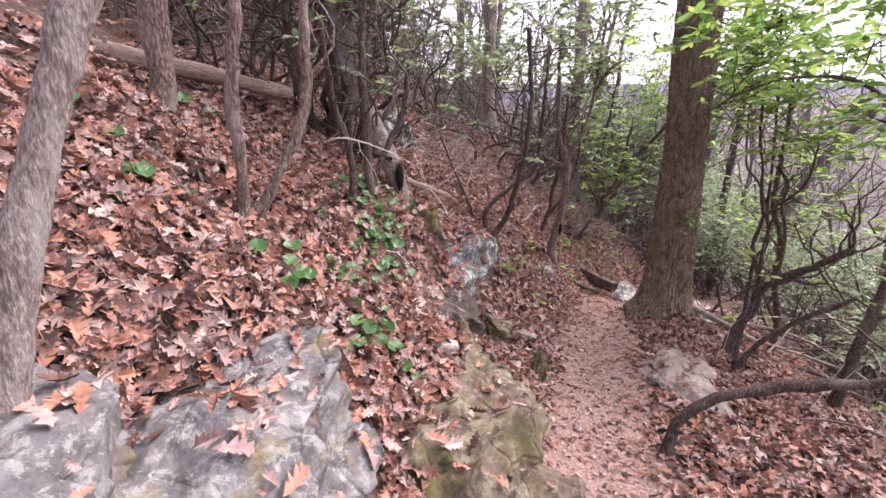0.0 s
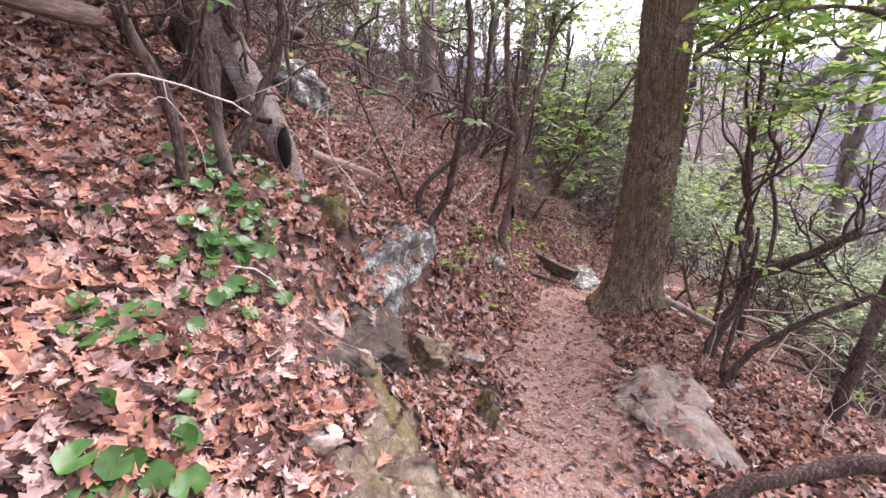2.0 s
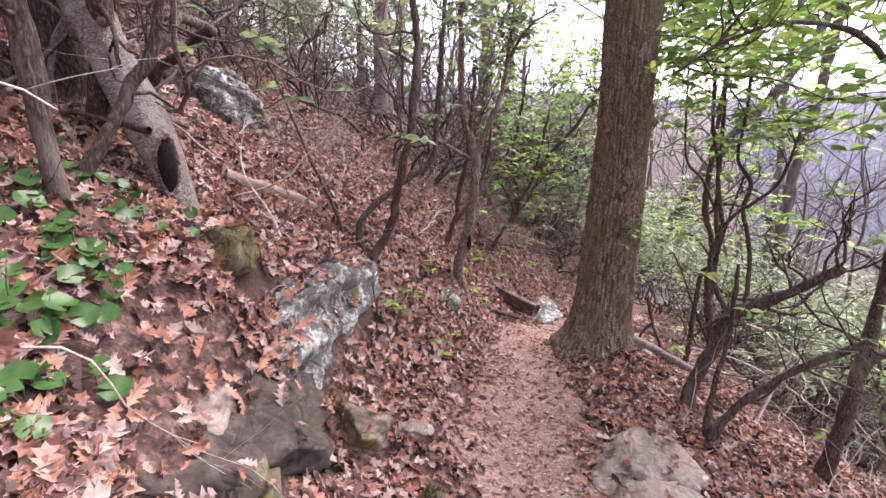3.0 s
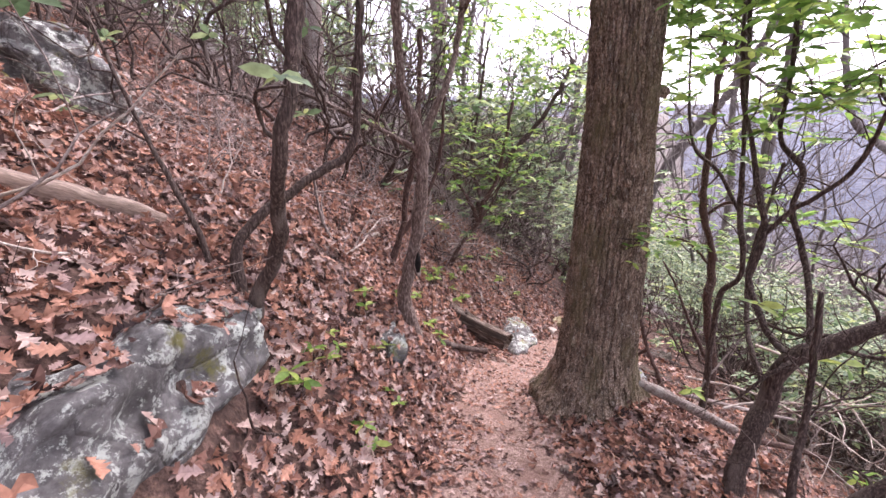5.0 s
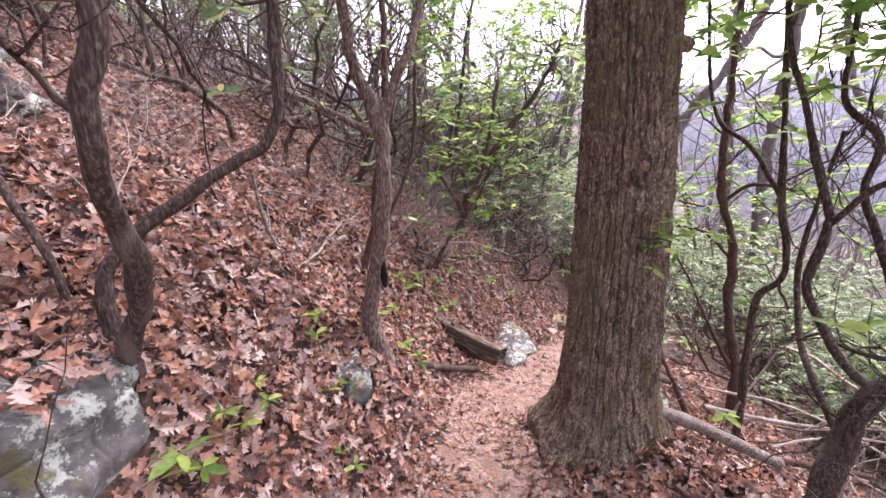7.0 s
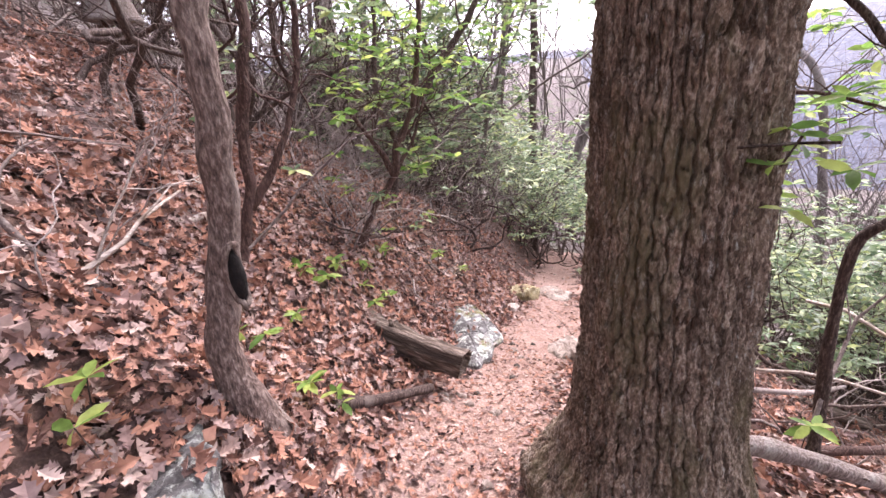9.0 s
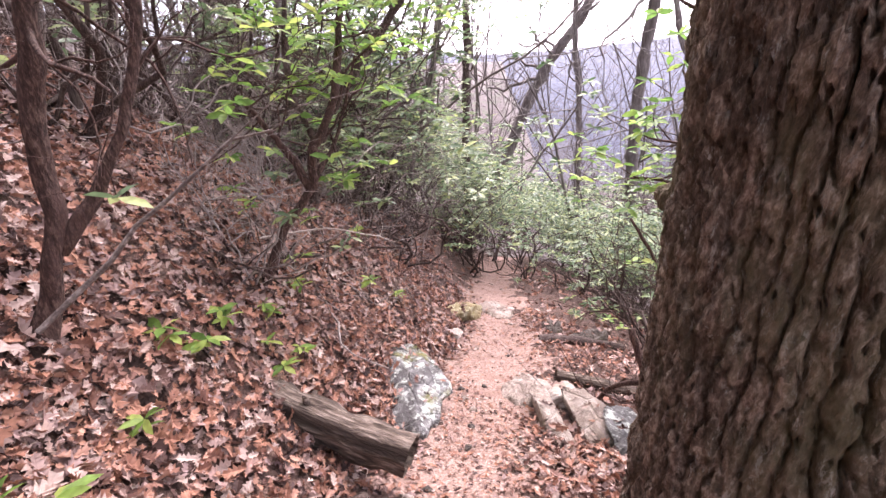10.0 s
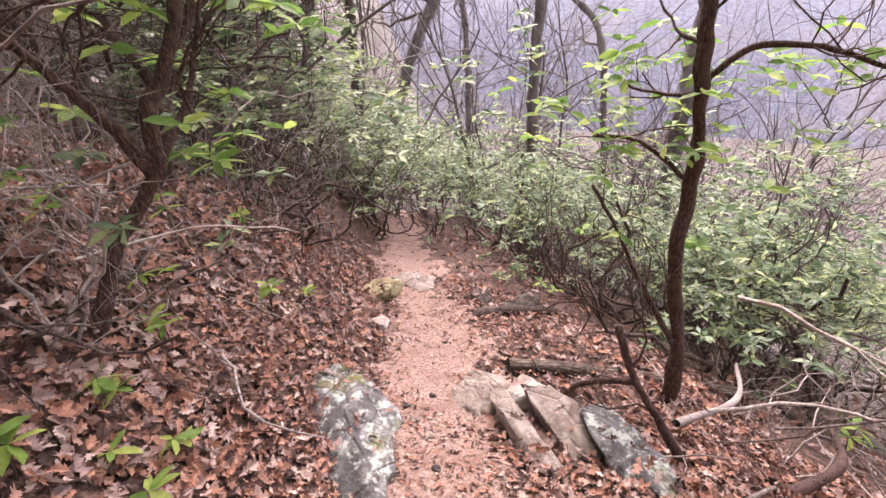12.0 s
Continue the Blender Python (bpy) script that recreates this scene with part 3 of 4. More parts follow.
rock("boulder", "dark wet ledge of bare rock and mud under the bank", (-0.12, 2.72, 0.44), (0.43, 0.4, 0.2), (-8, 30, -10), 41, M_DARK_ROCK, 5, 8, 0.24)
rock("boulder", "moss-topped stone in the bank", (-0.18, 3.32, 1.0), (0.17, 0.13, 0.12), (0, 0, 30), 15, M_MOSSY, 4, 7, 0.2, moss=-0.05)
rock("boulder", "large grey weathered rock high on the leafy slope", (-1.0, 6.25, 1.8), (0.55, 0.42, 0.42), (0, 8, 20), 17, M_ROCK, 5, 8, 0.2, moss=0.55)
rock("boulder", "mossy rock high on the leafy slope", (-1.05, 5.75, 1.6), (0.36, 0.28, 0.26), (0, 10, 40), 18, M_MOSSY, 4, 8, 0.2, moss=0.1)
rock("stone", "flat tan stone set into the path's edge", (1.8, 2.9, -0.08), (0.24, 0.2, 0.1), (4, 8, 20), 21, M_TAN_ROCK, 4, 8, 0.16, "rock", "stones along the path")
rock("stone", "flat grey-tan stone set into the path's edge", (1.73, 2.5, -0.07), (0.22, 0.17, 0.08), (0, 10, -35), 22, M_TAN_ROCK, 4, 8, 0.16, "rock", "stones along the path")
rock("stone", "pale grey lichened stone in the leaves beside the trail", (1.23, 4.8, 0.13), (0.1, 0.19, 0.11), (0, 0, -15), 23, M_ROCK, 4, 8, 0.16)
rock("stone", "grey lichen-spotted stone behind the fallen log", (2.88, 6.24, -0.7), (0.18, 0.3, 0.16), (0, 10, -20), 24, M_ROCK, 4, 8, 0.14, moss=0.72)
rock("stone", "flat tan stone at the path's edge", (3.68, 6.0, -0.96), (0.17, 0.13, 0.08), (0, 0, 30), 25, M_TAN_ROCK, 4, 8, 0.16, "rock", "stones edging the lower path")
rock("stone", "pale flat stone at the path's edge", (3.82, 5.73, -0.93), (0.13, 0.09, 0.07), (0, 0, -20), 26, M_BLEACHED, 4, 8, 0.14, "rock", "stones edging the lower path")
rock("stone", "long tan slab edging the lower path", (3.37, 5.5, -0.81), (0.085, 0.38, 0.08), (0, 0, -36), 27, M_TAN_ROCK, 4, 8, 0.14, "rock", "stones edging the lower path")
rock("stone", "long brownish-grey stone slab among leaves", (3.62, 5.45, -0.84), (0.13, 0.3, 0.09), (0, 0, -32), 28, M_TAN_ROCK, 4, 8, 0.14, "rock", "stones edging the lower path")
rock("stone", "blue-grey stone slab among leaves", (3.55, 5.12, -0.75), (0.13, 0.24, 0.08), (0, 0, -38), 29, M_ROCK, 4, 8, 0.14, "rock", "stones edging the lower path")
rock("stone", "yellowish lichen-stained stone beside the path", (4.6, 7.84, -1.4), (0.2, 0.15, 0.15), (0, 0, 10), 30, M_YELLOW_ROCK, 4, 8, 0.14)
rock("stone", "small pale pink stone beside the path", (3.96, 7.22, -1.15), (0.1, 0.08, 0.06), (0, 0, 40), 31, M_BLEACHED, 4, 8, 0.14)
rock("stone", "low stone step in the path", (5.15, 7.85, -1.6), (0.3, 0.2, 0.09), (0, 0, -40), 32, M_TAN_ROCK, 4, 8, 0.14)
rock("stone", "dark stone beside the lower path", (5.1, 6.9, -1.42), (0.14, 0.1, 0.09), (0, 0, -10), 33, M_DARK_ROCK, 4, 8, 0.14)
rock("stone", "small grey stone beside the lower path", (5.25, 6.5, -1.4), (0.2, 0.1, 0.08), (0, 0, -30), 34, M_DARK_ROCK, 4, 8, 0.14)
rock("stone", "small pinkish stone at the bank's foot", (0.0, 1.98, 0.58), (0.055, 0.04, 0.03), (0, 0, 0), 35, M_BLEACHED, 4, 7, 0.14)
rock("stone", "upright mossy stone at the path's edge", (0.69, 2.72, 0.03), (0.055, 0.05, 0.13), (0, 10, 0), 36, M_MOSSY, 4, 7, 0.2, moss=0.3)
rock("stone", "pale pinkish slab lying on the bank's bare ledge", (-0.07, 2.69, 0.6), (0.055, 0.12, 0.025), (14, 22, 12), 37, M_TAN_ROCK, 4, 7, 0.14)
rock("stone", "flat grey-green stone half sunk in leaves by the trail", (0.46, 3.06, 0.2), (0.13, 0.09, 0.05), (10, 18, -30), 38, M_MOSSY, 4, 7, 0.16)
rock("stone", "tan flat stone half sunk in leaves by the trail", (0.68, 3.2, 0.06), (0.09, 0.06, 0.04), (5, 18, 20), 39, M_TAN_ROCK, 4, 7, 0.16)

pebbles = [rock("pebble", "small tan stone trodden into the path", (0, 0, 0), (s, s * 0.75, s * 0.5), (0, 0, 0), 50 + k, m, 2, 6, 0.2, "stone", "pebbles on the path") for k, (s, m) in enumerate(((0.03, M_TAN_ROCK), (0.022, M_DARK_ROCK), (0.04, M_TAN_ROCK)))]
pebble_rng = np.random.default_rng(19)
for k in range(42):
    j = int(pebble_rng.integers(3, 12))
    s = pebble_rng.random()
    x = PATH_X[j] + s * (PATH_X[j + 1] - PATH_X[j]) + pebble_rng.normal(0, 0.22)
    y = PATH_Y[j] + s * (PATH_Y[j + 1] - PATH_Y[j]) + pebble_rng.normal(0, 0.22)
    m = pose(x, y, on(x, y) + 0.004, 0, 0, pebble_rng.uniform(0, 360))
    if k < 3:
        pebbles[k].matrix_world = m
    else:
        copy_thing(pebbles[k % 3], m)

# ---- fallen wood ----


def log(name, label, points, radius, material, seed, end_taper=0.85, category="log", lump=0.12, sides=22):
    """A weathered length of trunk, its grain along its own x axis."""
    rng = np.random.default_rng(seed)
    top = tagged(new(name), label, category)
    p = np.array(points, float)
    along = Vector(p[-1] - p[0]).to_track_quat("X", "Z").to_matrix().to_4x4()
    m = Matrix.Translation(Vector(p[0])) @ along
    inv = m.inverted()
    line = spline([inv @ Vector(q) for q in p], 0.025)
    k = np.linspace(0, 1, len(line))
    r = radius * (1 + (end_taper - 1) * k) * (1 + 0.08 * np.sin(k * 17 + seed))
    soup = Soup()
    a = np.linspace(0, 2 * math.pi, sides, endpoint=False)
    groove = 1 + lump * np.array([noise.noise(Vector((2.2 * math.cos(q), 2.2 * math.sin(q), seed))) + 0.5 * noise.noise(Vector((5 * math.cos(q), 5 * math.sin(q), seed))) for q in a])
    v = []
    for c, rr, kk in zip(line, r, k):
        for q, g in zip(a, groove):
            w = g * (1 + 0.35 * lump * noise.noise(Vector((3 * math.cos(q), 3 * math.sin(q), kk * 9 + seed))))
            v.append((c[0], c[1] + rr * w * math.cos(q), c[2] + rr * w * math.sin(q)))
    n = len(line)
    soup.add(v, [(i * sides + j, i * sides + (j + 1) % sides, (i + 1) * sides + (j + 1) % sides, (i + 1) * sides + j) for i in range(n - 1) for j in range(sides)])
    soup.part("bark", material, top)
    for i, s in ((0, 1), (n - 1, -1)):
        soup = Soup()
        ring = np.array(v[i * sides:(i + 1) * sides])
        mid = ring.mean(0)
        inner = mid + (ring - mid) * 0.8 + (0.03 * s, 0, 0)
        soup.add(np.vstack([ring, inner, [mid + (0.02 * s, 0, 0)]]), [(q, (q + 1) % sides, sides + (q + 1) % sides, sides + q) for q in range(sides)] + [(sides + q, sides + (q + 1) % sides, 2 * sides) for q in range(sides)])
        soup.part("broken_end", M_ROTTEN, top)
    for j in range(3):
        i = int(rng.uniform(0.1, 0.9) * (n - 1))
        soup, way = Soup(), rng.normal(0, 1, 3)
        way[2] = abs(way[2])
        way /= np.linalg.norm(way)
        tube(soup, [line[i] + way * r[i] * 0.6, line[i] + way * (r[i] + radius * 0.5)], [radius * 0.25, radius * 0.15], 6)
        soup.part("stub", material, top)
    top.matrix_world = m
    return top


log("fallen_log", "short weathered dark log lying at the path's edge", [(2.05, 6.06, -0.2), (2.22, 5.8, -0.28), (2.42, 5.5, -0.33)], 0.078, M_ROTTEN, 2, 0.95, "log", 0.55)
log("fallen_log", "long fallen pale trunk lying across the leafy slope", [(-2.3, 2.75, 2.2), (-1.8, 3.05, 2.12), (-1.2, 3.45, 2.0)], 0.07, M_BLEACHED_BROWN, 5, 0.7)
log("fallen_log", "short brown log lying in leaves on the slope", [(-0.4, 4.3, 1.24), (-0.06, 4.47, 1.1), (0.12, 4.55, 1.0)], 0.06, M_BLEACHED_BROWN, 7)
log("fallen_log", "peeling fallen limb beside the oak's foot", [(2.78, 4.34, -0.14), (3.02, 4.28, -0.26), (3.4, 4.08, -0.46)], 0.035, M_PALE_BARK, 9)
log("fallen_branch", "dark stick lying in leaves by the log", [(1.66, 5.27, -0.12), (1.9, 5.38, -0.26), (2.2, 5.5, -0.4)], 0.028, M_LAUREL_BARK, 11, 0.8, "branch")
log("dead_stump", "pale bleached broken stump on the slope", [(0.98, 6.02, 0.3), (1.1, 6.07, 0.46), (1.22, 6.1, 0.58), (1.36, 6.16, 0.6)], 0.05, M_BLEACHED, 13, 0.6, "stump", 0.2)
dead_tree = log("leaning_dead_tree", "leaning hollow rotten tree with bleached wood", [(-0.9, 3.8, 2.9), (-0.72, 3.68, 2.1), (-0.52, 3.56, 1.62), (-0.38, 3.46, 1.32), (-0.3, 3.42, 0.95)], 0.11, M_PALE_BARK, 15, 0.55, "dead tree", 0.35)
log("fallen_log", "dark fallen log behind the lower shrubs", [(4.0, 6.0, -0.98), (4.5, 5.4, -1.12), (5.3, 4.6, -1.5)], 0.05, M_ROTTEN, 17)
log("fallen_log", "dark fallen log beside the lower path", [(4.7, 6.75, -1.3), (5.0, 6.55, -1.34), (5.35, 6.2, -1.42)], 0.055, M_LAUREL_BARK, 18)

log("fallen_branch", "dark crooked limb lying among twigs below the path", [(3.9, 4.55, -0.95), (4.3, 4.3, -0.95), (4.8, 4.25, -1.15)], 0.028, M_RED_BARK, 31, 0.6, "branch")
log("fallen_branch", "bleached limb lying across the slope below the path", [(4.0, 5.0, -0.85), (4.5, 4.75, -0.95), (5.2, 4.75, -1.2)], 0.02, M_PALE_TWIG, 32, 0.6, "branch")
log("fallen_branch", "dark limb lying along the leafy slope", [(1.75, 6.75, 0.28), (2.15, 6.95, 0.2), (2.7, 7.05, 0.05)], 0.024, M_LAUREL_BARK, 33, 0.7, "branch")

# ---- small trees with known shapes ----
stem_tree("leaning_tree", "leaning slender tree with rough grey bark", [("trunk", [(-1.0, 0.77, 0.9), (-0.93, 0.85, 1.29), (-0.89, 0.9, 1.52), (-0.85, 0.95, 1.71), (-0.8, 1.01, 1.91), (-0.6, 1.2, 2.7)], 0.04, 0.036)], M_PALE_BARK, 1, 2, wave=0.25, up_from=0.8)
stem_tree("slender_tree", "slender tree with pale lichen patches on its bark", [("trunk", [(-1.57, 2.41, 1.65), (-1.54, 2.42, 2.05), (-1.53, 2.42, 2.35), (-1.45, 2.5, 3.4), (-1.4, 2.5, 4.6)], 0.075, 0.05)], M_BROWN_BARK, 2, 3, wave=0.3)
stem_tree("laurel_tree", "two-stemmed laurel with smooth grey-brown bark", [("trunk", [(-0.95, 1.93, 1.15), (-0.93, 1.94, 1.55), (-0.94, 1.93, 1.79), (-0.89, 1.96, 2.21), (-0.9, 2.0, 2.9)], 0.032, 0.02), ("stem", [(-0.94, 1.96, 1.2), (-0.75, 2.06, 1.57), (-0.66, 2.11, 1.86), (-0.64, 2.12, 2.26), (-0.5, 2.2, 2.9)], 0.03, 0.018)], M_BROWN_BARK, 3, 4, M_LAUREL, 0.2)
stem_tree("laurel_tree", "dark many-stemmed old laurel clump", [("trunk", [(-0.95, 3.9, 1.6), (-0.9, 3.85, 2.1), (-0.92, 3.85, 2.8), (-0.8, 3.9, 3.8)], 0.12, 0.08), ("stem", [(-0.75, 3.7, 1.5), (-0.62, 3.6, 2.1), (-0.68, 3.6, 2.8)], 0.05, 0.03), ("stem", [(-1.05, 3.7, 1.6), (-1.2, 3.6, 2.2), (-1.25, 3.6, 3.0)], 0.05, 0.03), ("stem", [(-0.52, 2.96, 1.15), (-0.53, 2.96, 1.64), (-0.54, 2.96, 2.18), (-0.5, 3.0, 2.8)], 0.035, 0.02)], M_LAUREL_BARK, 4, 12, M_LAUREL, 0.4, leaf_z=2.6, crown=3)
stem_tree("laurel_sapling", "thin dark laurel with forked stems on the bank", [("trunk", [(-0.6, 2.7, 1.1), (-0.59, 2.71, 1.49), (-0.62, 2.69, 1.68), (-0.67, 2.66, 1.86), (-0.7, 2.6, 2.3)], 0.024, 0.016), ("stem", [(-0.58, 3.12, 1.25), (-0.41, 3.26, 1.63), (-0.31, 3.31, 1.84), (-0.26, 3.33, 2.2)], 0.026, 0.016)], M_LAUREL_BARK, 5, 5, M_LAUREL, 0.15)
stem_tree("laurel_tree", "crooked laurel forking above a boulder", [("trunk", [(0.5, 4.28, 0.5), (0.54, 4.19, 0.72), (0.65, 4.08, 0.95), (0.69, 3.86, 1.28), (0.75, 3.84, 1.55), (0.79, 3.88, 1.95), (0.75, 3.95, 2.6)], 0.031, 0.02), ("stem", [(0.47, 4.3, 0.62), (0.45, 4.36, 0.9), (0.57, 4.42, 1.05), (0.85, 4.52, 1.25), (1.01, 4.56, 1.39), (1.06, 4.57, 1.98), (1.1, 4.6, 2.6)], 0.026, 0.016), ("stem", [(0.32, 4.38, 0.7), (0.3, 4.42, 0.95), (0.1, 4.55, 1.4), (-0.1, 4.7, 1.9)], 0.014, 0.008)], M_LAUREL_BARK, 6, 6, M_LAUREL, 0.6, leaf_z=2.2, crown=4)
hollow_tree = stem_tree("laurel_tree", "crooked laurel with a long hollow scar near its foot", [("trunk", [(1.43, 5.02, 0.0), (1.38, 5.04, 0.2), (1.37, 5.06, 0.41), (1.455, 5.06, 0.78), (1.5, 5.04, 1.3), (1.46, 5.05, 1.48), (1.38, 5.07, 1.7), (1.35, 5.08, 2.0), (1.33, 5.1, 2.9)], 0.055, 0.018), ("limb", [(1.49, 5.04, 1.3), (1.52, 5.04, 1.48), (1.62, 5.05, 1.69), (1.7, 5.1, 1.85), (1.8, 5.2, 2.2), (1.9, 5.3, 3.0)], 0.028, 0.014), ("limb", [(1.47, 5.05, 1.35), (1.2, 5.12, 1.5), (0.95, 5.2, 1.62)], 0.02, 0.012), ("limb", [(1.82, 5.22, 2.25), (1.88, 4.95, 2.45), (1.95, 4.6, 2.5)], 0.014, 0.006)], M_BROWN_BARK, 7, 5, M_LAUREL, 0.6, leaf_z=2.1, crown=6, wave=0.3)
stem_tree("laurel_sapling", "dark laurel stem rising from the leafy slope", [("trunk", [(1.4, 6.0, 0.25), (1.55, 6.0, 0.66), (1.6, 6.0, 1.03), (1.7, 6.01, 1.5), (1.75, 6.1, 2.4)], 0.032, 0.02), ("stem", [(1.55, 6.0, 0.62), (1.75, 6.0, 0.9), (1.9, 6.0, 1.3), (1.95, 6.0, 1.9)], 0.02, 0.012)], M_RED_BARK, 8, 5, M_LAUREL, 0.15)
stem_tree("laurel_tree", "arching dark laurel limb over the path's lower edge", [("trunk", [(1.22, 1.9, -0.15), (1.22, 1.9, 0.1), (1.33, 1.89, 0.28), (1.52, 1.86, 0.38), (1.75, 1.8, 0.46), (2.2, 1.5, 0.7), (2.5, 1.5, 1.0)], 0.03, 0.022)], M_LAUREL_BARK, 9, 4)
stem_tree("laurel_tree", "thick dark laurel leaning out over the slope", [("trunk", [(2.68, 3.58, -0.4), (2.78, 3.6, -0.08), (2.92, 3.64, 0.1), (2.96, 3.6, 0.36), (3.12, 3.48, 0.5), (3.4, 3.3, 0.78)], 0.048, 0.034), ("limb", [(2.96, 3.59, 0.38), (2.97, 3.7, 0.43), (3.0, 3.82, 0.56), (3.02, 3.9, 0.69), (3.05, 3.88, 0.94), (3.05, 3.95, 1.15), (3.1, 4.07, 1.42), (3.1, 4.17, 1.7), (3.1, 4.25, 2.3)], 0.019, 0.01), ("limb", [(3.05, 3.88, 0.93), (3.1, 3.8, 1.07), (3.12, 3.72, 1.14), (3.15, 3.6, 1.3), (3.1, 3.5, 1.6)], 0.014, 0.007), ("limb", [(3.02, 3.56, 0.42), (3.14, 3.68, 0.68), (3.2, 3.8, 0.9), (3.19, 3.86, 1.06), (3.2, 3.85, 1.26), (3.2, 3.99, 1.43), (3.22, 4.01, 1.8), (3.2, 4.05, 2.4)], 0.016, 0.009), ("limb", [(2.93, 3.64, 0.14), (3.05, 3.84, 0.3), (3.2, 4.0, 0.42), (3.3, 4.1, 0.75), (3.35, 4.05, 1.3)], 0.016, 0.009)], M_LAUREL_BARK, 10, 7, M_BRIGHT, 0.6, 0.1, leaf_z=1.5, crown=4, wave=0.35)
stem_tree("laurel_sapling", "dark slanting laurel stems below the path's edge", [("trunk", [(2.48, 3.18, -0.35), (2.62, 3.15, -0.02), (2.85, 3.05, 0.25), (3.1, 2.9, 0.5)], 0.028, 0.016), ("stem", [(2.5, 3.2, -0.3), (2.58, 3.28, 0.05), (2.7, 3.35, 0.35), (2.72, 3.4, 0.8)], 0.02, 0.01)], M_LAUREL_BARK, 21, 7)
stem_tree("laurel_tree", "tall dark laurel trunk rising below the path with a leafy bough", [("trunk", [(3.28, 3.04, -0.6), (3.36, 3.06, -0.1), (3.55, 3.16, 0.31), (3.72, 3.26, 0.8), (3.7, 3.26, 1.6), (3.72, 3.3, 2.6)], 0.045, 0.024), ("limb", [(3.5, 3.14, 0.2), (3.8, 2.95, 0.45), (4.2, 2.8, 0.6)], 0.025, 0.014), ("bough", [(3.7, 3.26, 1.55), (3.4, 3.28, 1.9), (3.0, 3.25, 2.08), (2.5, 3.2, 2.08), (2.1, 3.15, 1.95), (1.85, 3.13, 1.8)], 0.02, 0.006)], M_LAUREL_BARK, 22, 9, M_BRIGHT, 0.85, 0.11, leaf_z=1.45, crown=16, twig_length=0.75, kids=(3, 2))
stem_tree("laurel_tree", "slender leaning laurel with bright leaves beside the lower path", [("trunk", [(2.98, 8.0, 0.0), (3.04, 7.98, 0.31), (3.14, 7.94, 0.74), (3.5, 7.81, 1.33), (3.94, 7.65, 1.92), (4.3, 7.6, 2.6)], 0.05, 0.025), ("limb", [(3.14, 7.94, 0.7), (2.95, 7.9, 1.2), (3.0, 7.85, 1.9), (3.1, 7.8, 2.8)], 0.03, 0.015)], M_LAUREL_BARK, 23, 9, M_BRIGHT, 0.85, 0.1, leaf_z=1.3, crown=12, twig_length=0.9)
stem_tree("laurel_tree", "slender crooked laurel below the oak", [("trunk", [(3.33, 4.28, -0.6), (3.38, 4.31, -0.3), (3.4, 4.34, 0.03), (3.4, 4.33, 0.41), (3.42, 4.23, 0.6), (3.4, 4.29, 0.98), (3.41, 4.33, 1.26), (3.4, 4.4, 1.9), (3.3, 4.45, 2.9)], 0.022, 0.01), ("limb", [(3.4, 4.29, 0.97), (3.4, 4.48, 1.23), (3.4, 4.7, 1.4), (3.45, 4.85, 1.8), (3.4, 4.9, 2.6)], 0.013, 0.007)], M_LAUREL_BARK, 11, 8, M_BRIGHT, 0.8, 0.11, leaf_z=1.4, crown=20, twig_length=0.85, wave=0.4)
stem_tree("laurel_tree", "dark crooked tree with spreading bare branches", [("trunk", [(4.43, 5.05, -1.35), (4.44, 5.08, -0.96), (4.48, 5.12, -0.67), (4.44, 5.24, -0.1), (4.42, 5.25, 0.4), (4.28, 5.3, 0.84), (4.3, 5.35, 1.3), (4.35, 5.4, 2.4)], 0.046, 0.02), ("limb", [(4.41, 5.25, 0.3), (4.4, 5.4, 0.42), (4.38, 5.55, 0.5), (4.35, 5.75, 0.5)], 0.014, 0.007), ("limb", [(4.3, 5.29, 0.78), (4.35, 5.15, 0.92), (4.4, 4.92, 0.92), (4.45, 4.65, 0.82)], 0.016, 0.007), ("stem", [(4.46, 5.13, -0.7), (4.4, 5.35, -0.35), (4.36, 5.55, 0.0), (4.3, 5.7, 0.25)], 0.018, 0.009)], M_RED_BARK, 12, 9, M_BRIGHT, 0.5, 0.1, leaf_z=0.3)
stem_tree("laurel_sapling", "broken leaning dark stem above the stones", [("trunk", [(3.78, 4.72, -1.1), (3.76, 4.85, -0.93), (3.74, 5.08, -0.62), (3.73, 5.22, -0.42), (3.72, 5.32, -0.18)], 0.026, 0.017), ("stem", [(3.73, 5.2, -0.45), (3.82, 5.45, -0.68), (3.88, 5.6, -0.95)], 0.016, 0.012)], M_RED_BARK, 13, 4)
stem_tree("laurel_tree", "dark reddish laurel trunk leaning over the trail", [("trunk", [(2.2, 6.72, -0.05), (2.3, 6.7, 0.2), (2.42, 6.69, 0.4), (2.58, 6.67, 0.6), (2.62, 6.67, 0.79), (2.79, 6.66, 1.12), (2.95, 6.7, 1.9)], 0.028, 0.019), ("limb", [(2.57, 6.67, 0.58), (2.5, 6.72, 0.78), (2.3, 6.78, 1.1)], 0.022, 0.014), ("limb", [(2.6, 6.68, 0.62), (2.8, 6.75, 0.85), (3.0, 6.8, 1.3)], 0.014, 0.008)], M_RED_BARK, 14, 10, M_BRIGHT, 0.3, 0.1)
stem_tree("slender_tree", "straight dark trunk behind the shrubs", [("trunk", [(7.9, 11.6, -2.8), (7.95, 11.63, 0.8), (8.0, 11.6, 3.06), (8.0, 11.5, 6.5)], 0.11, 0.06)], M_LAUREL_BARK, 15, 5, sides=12)
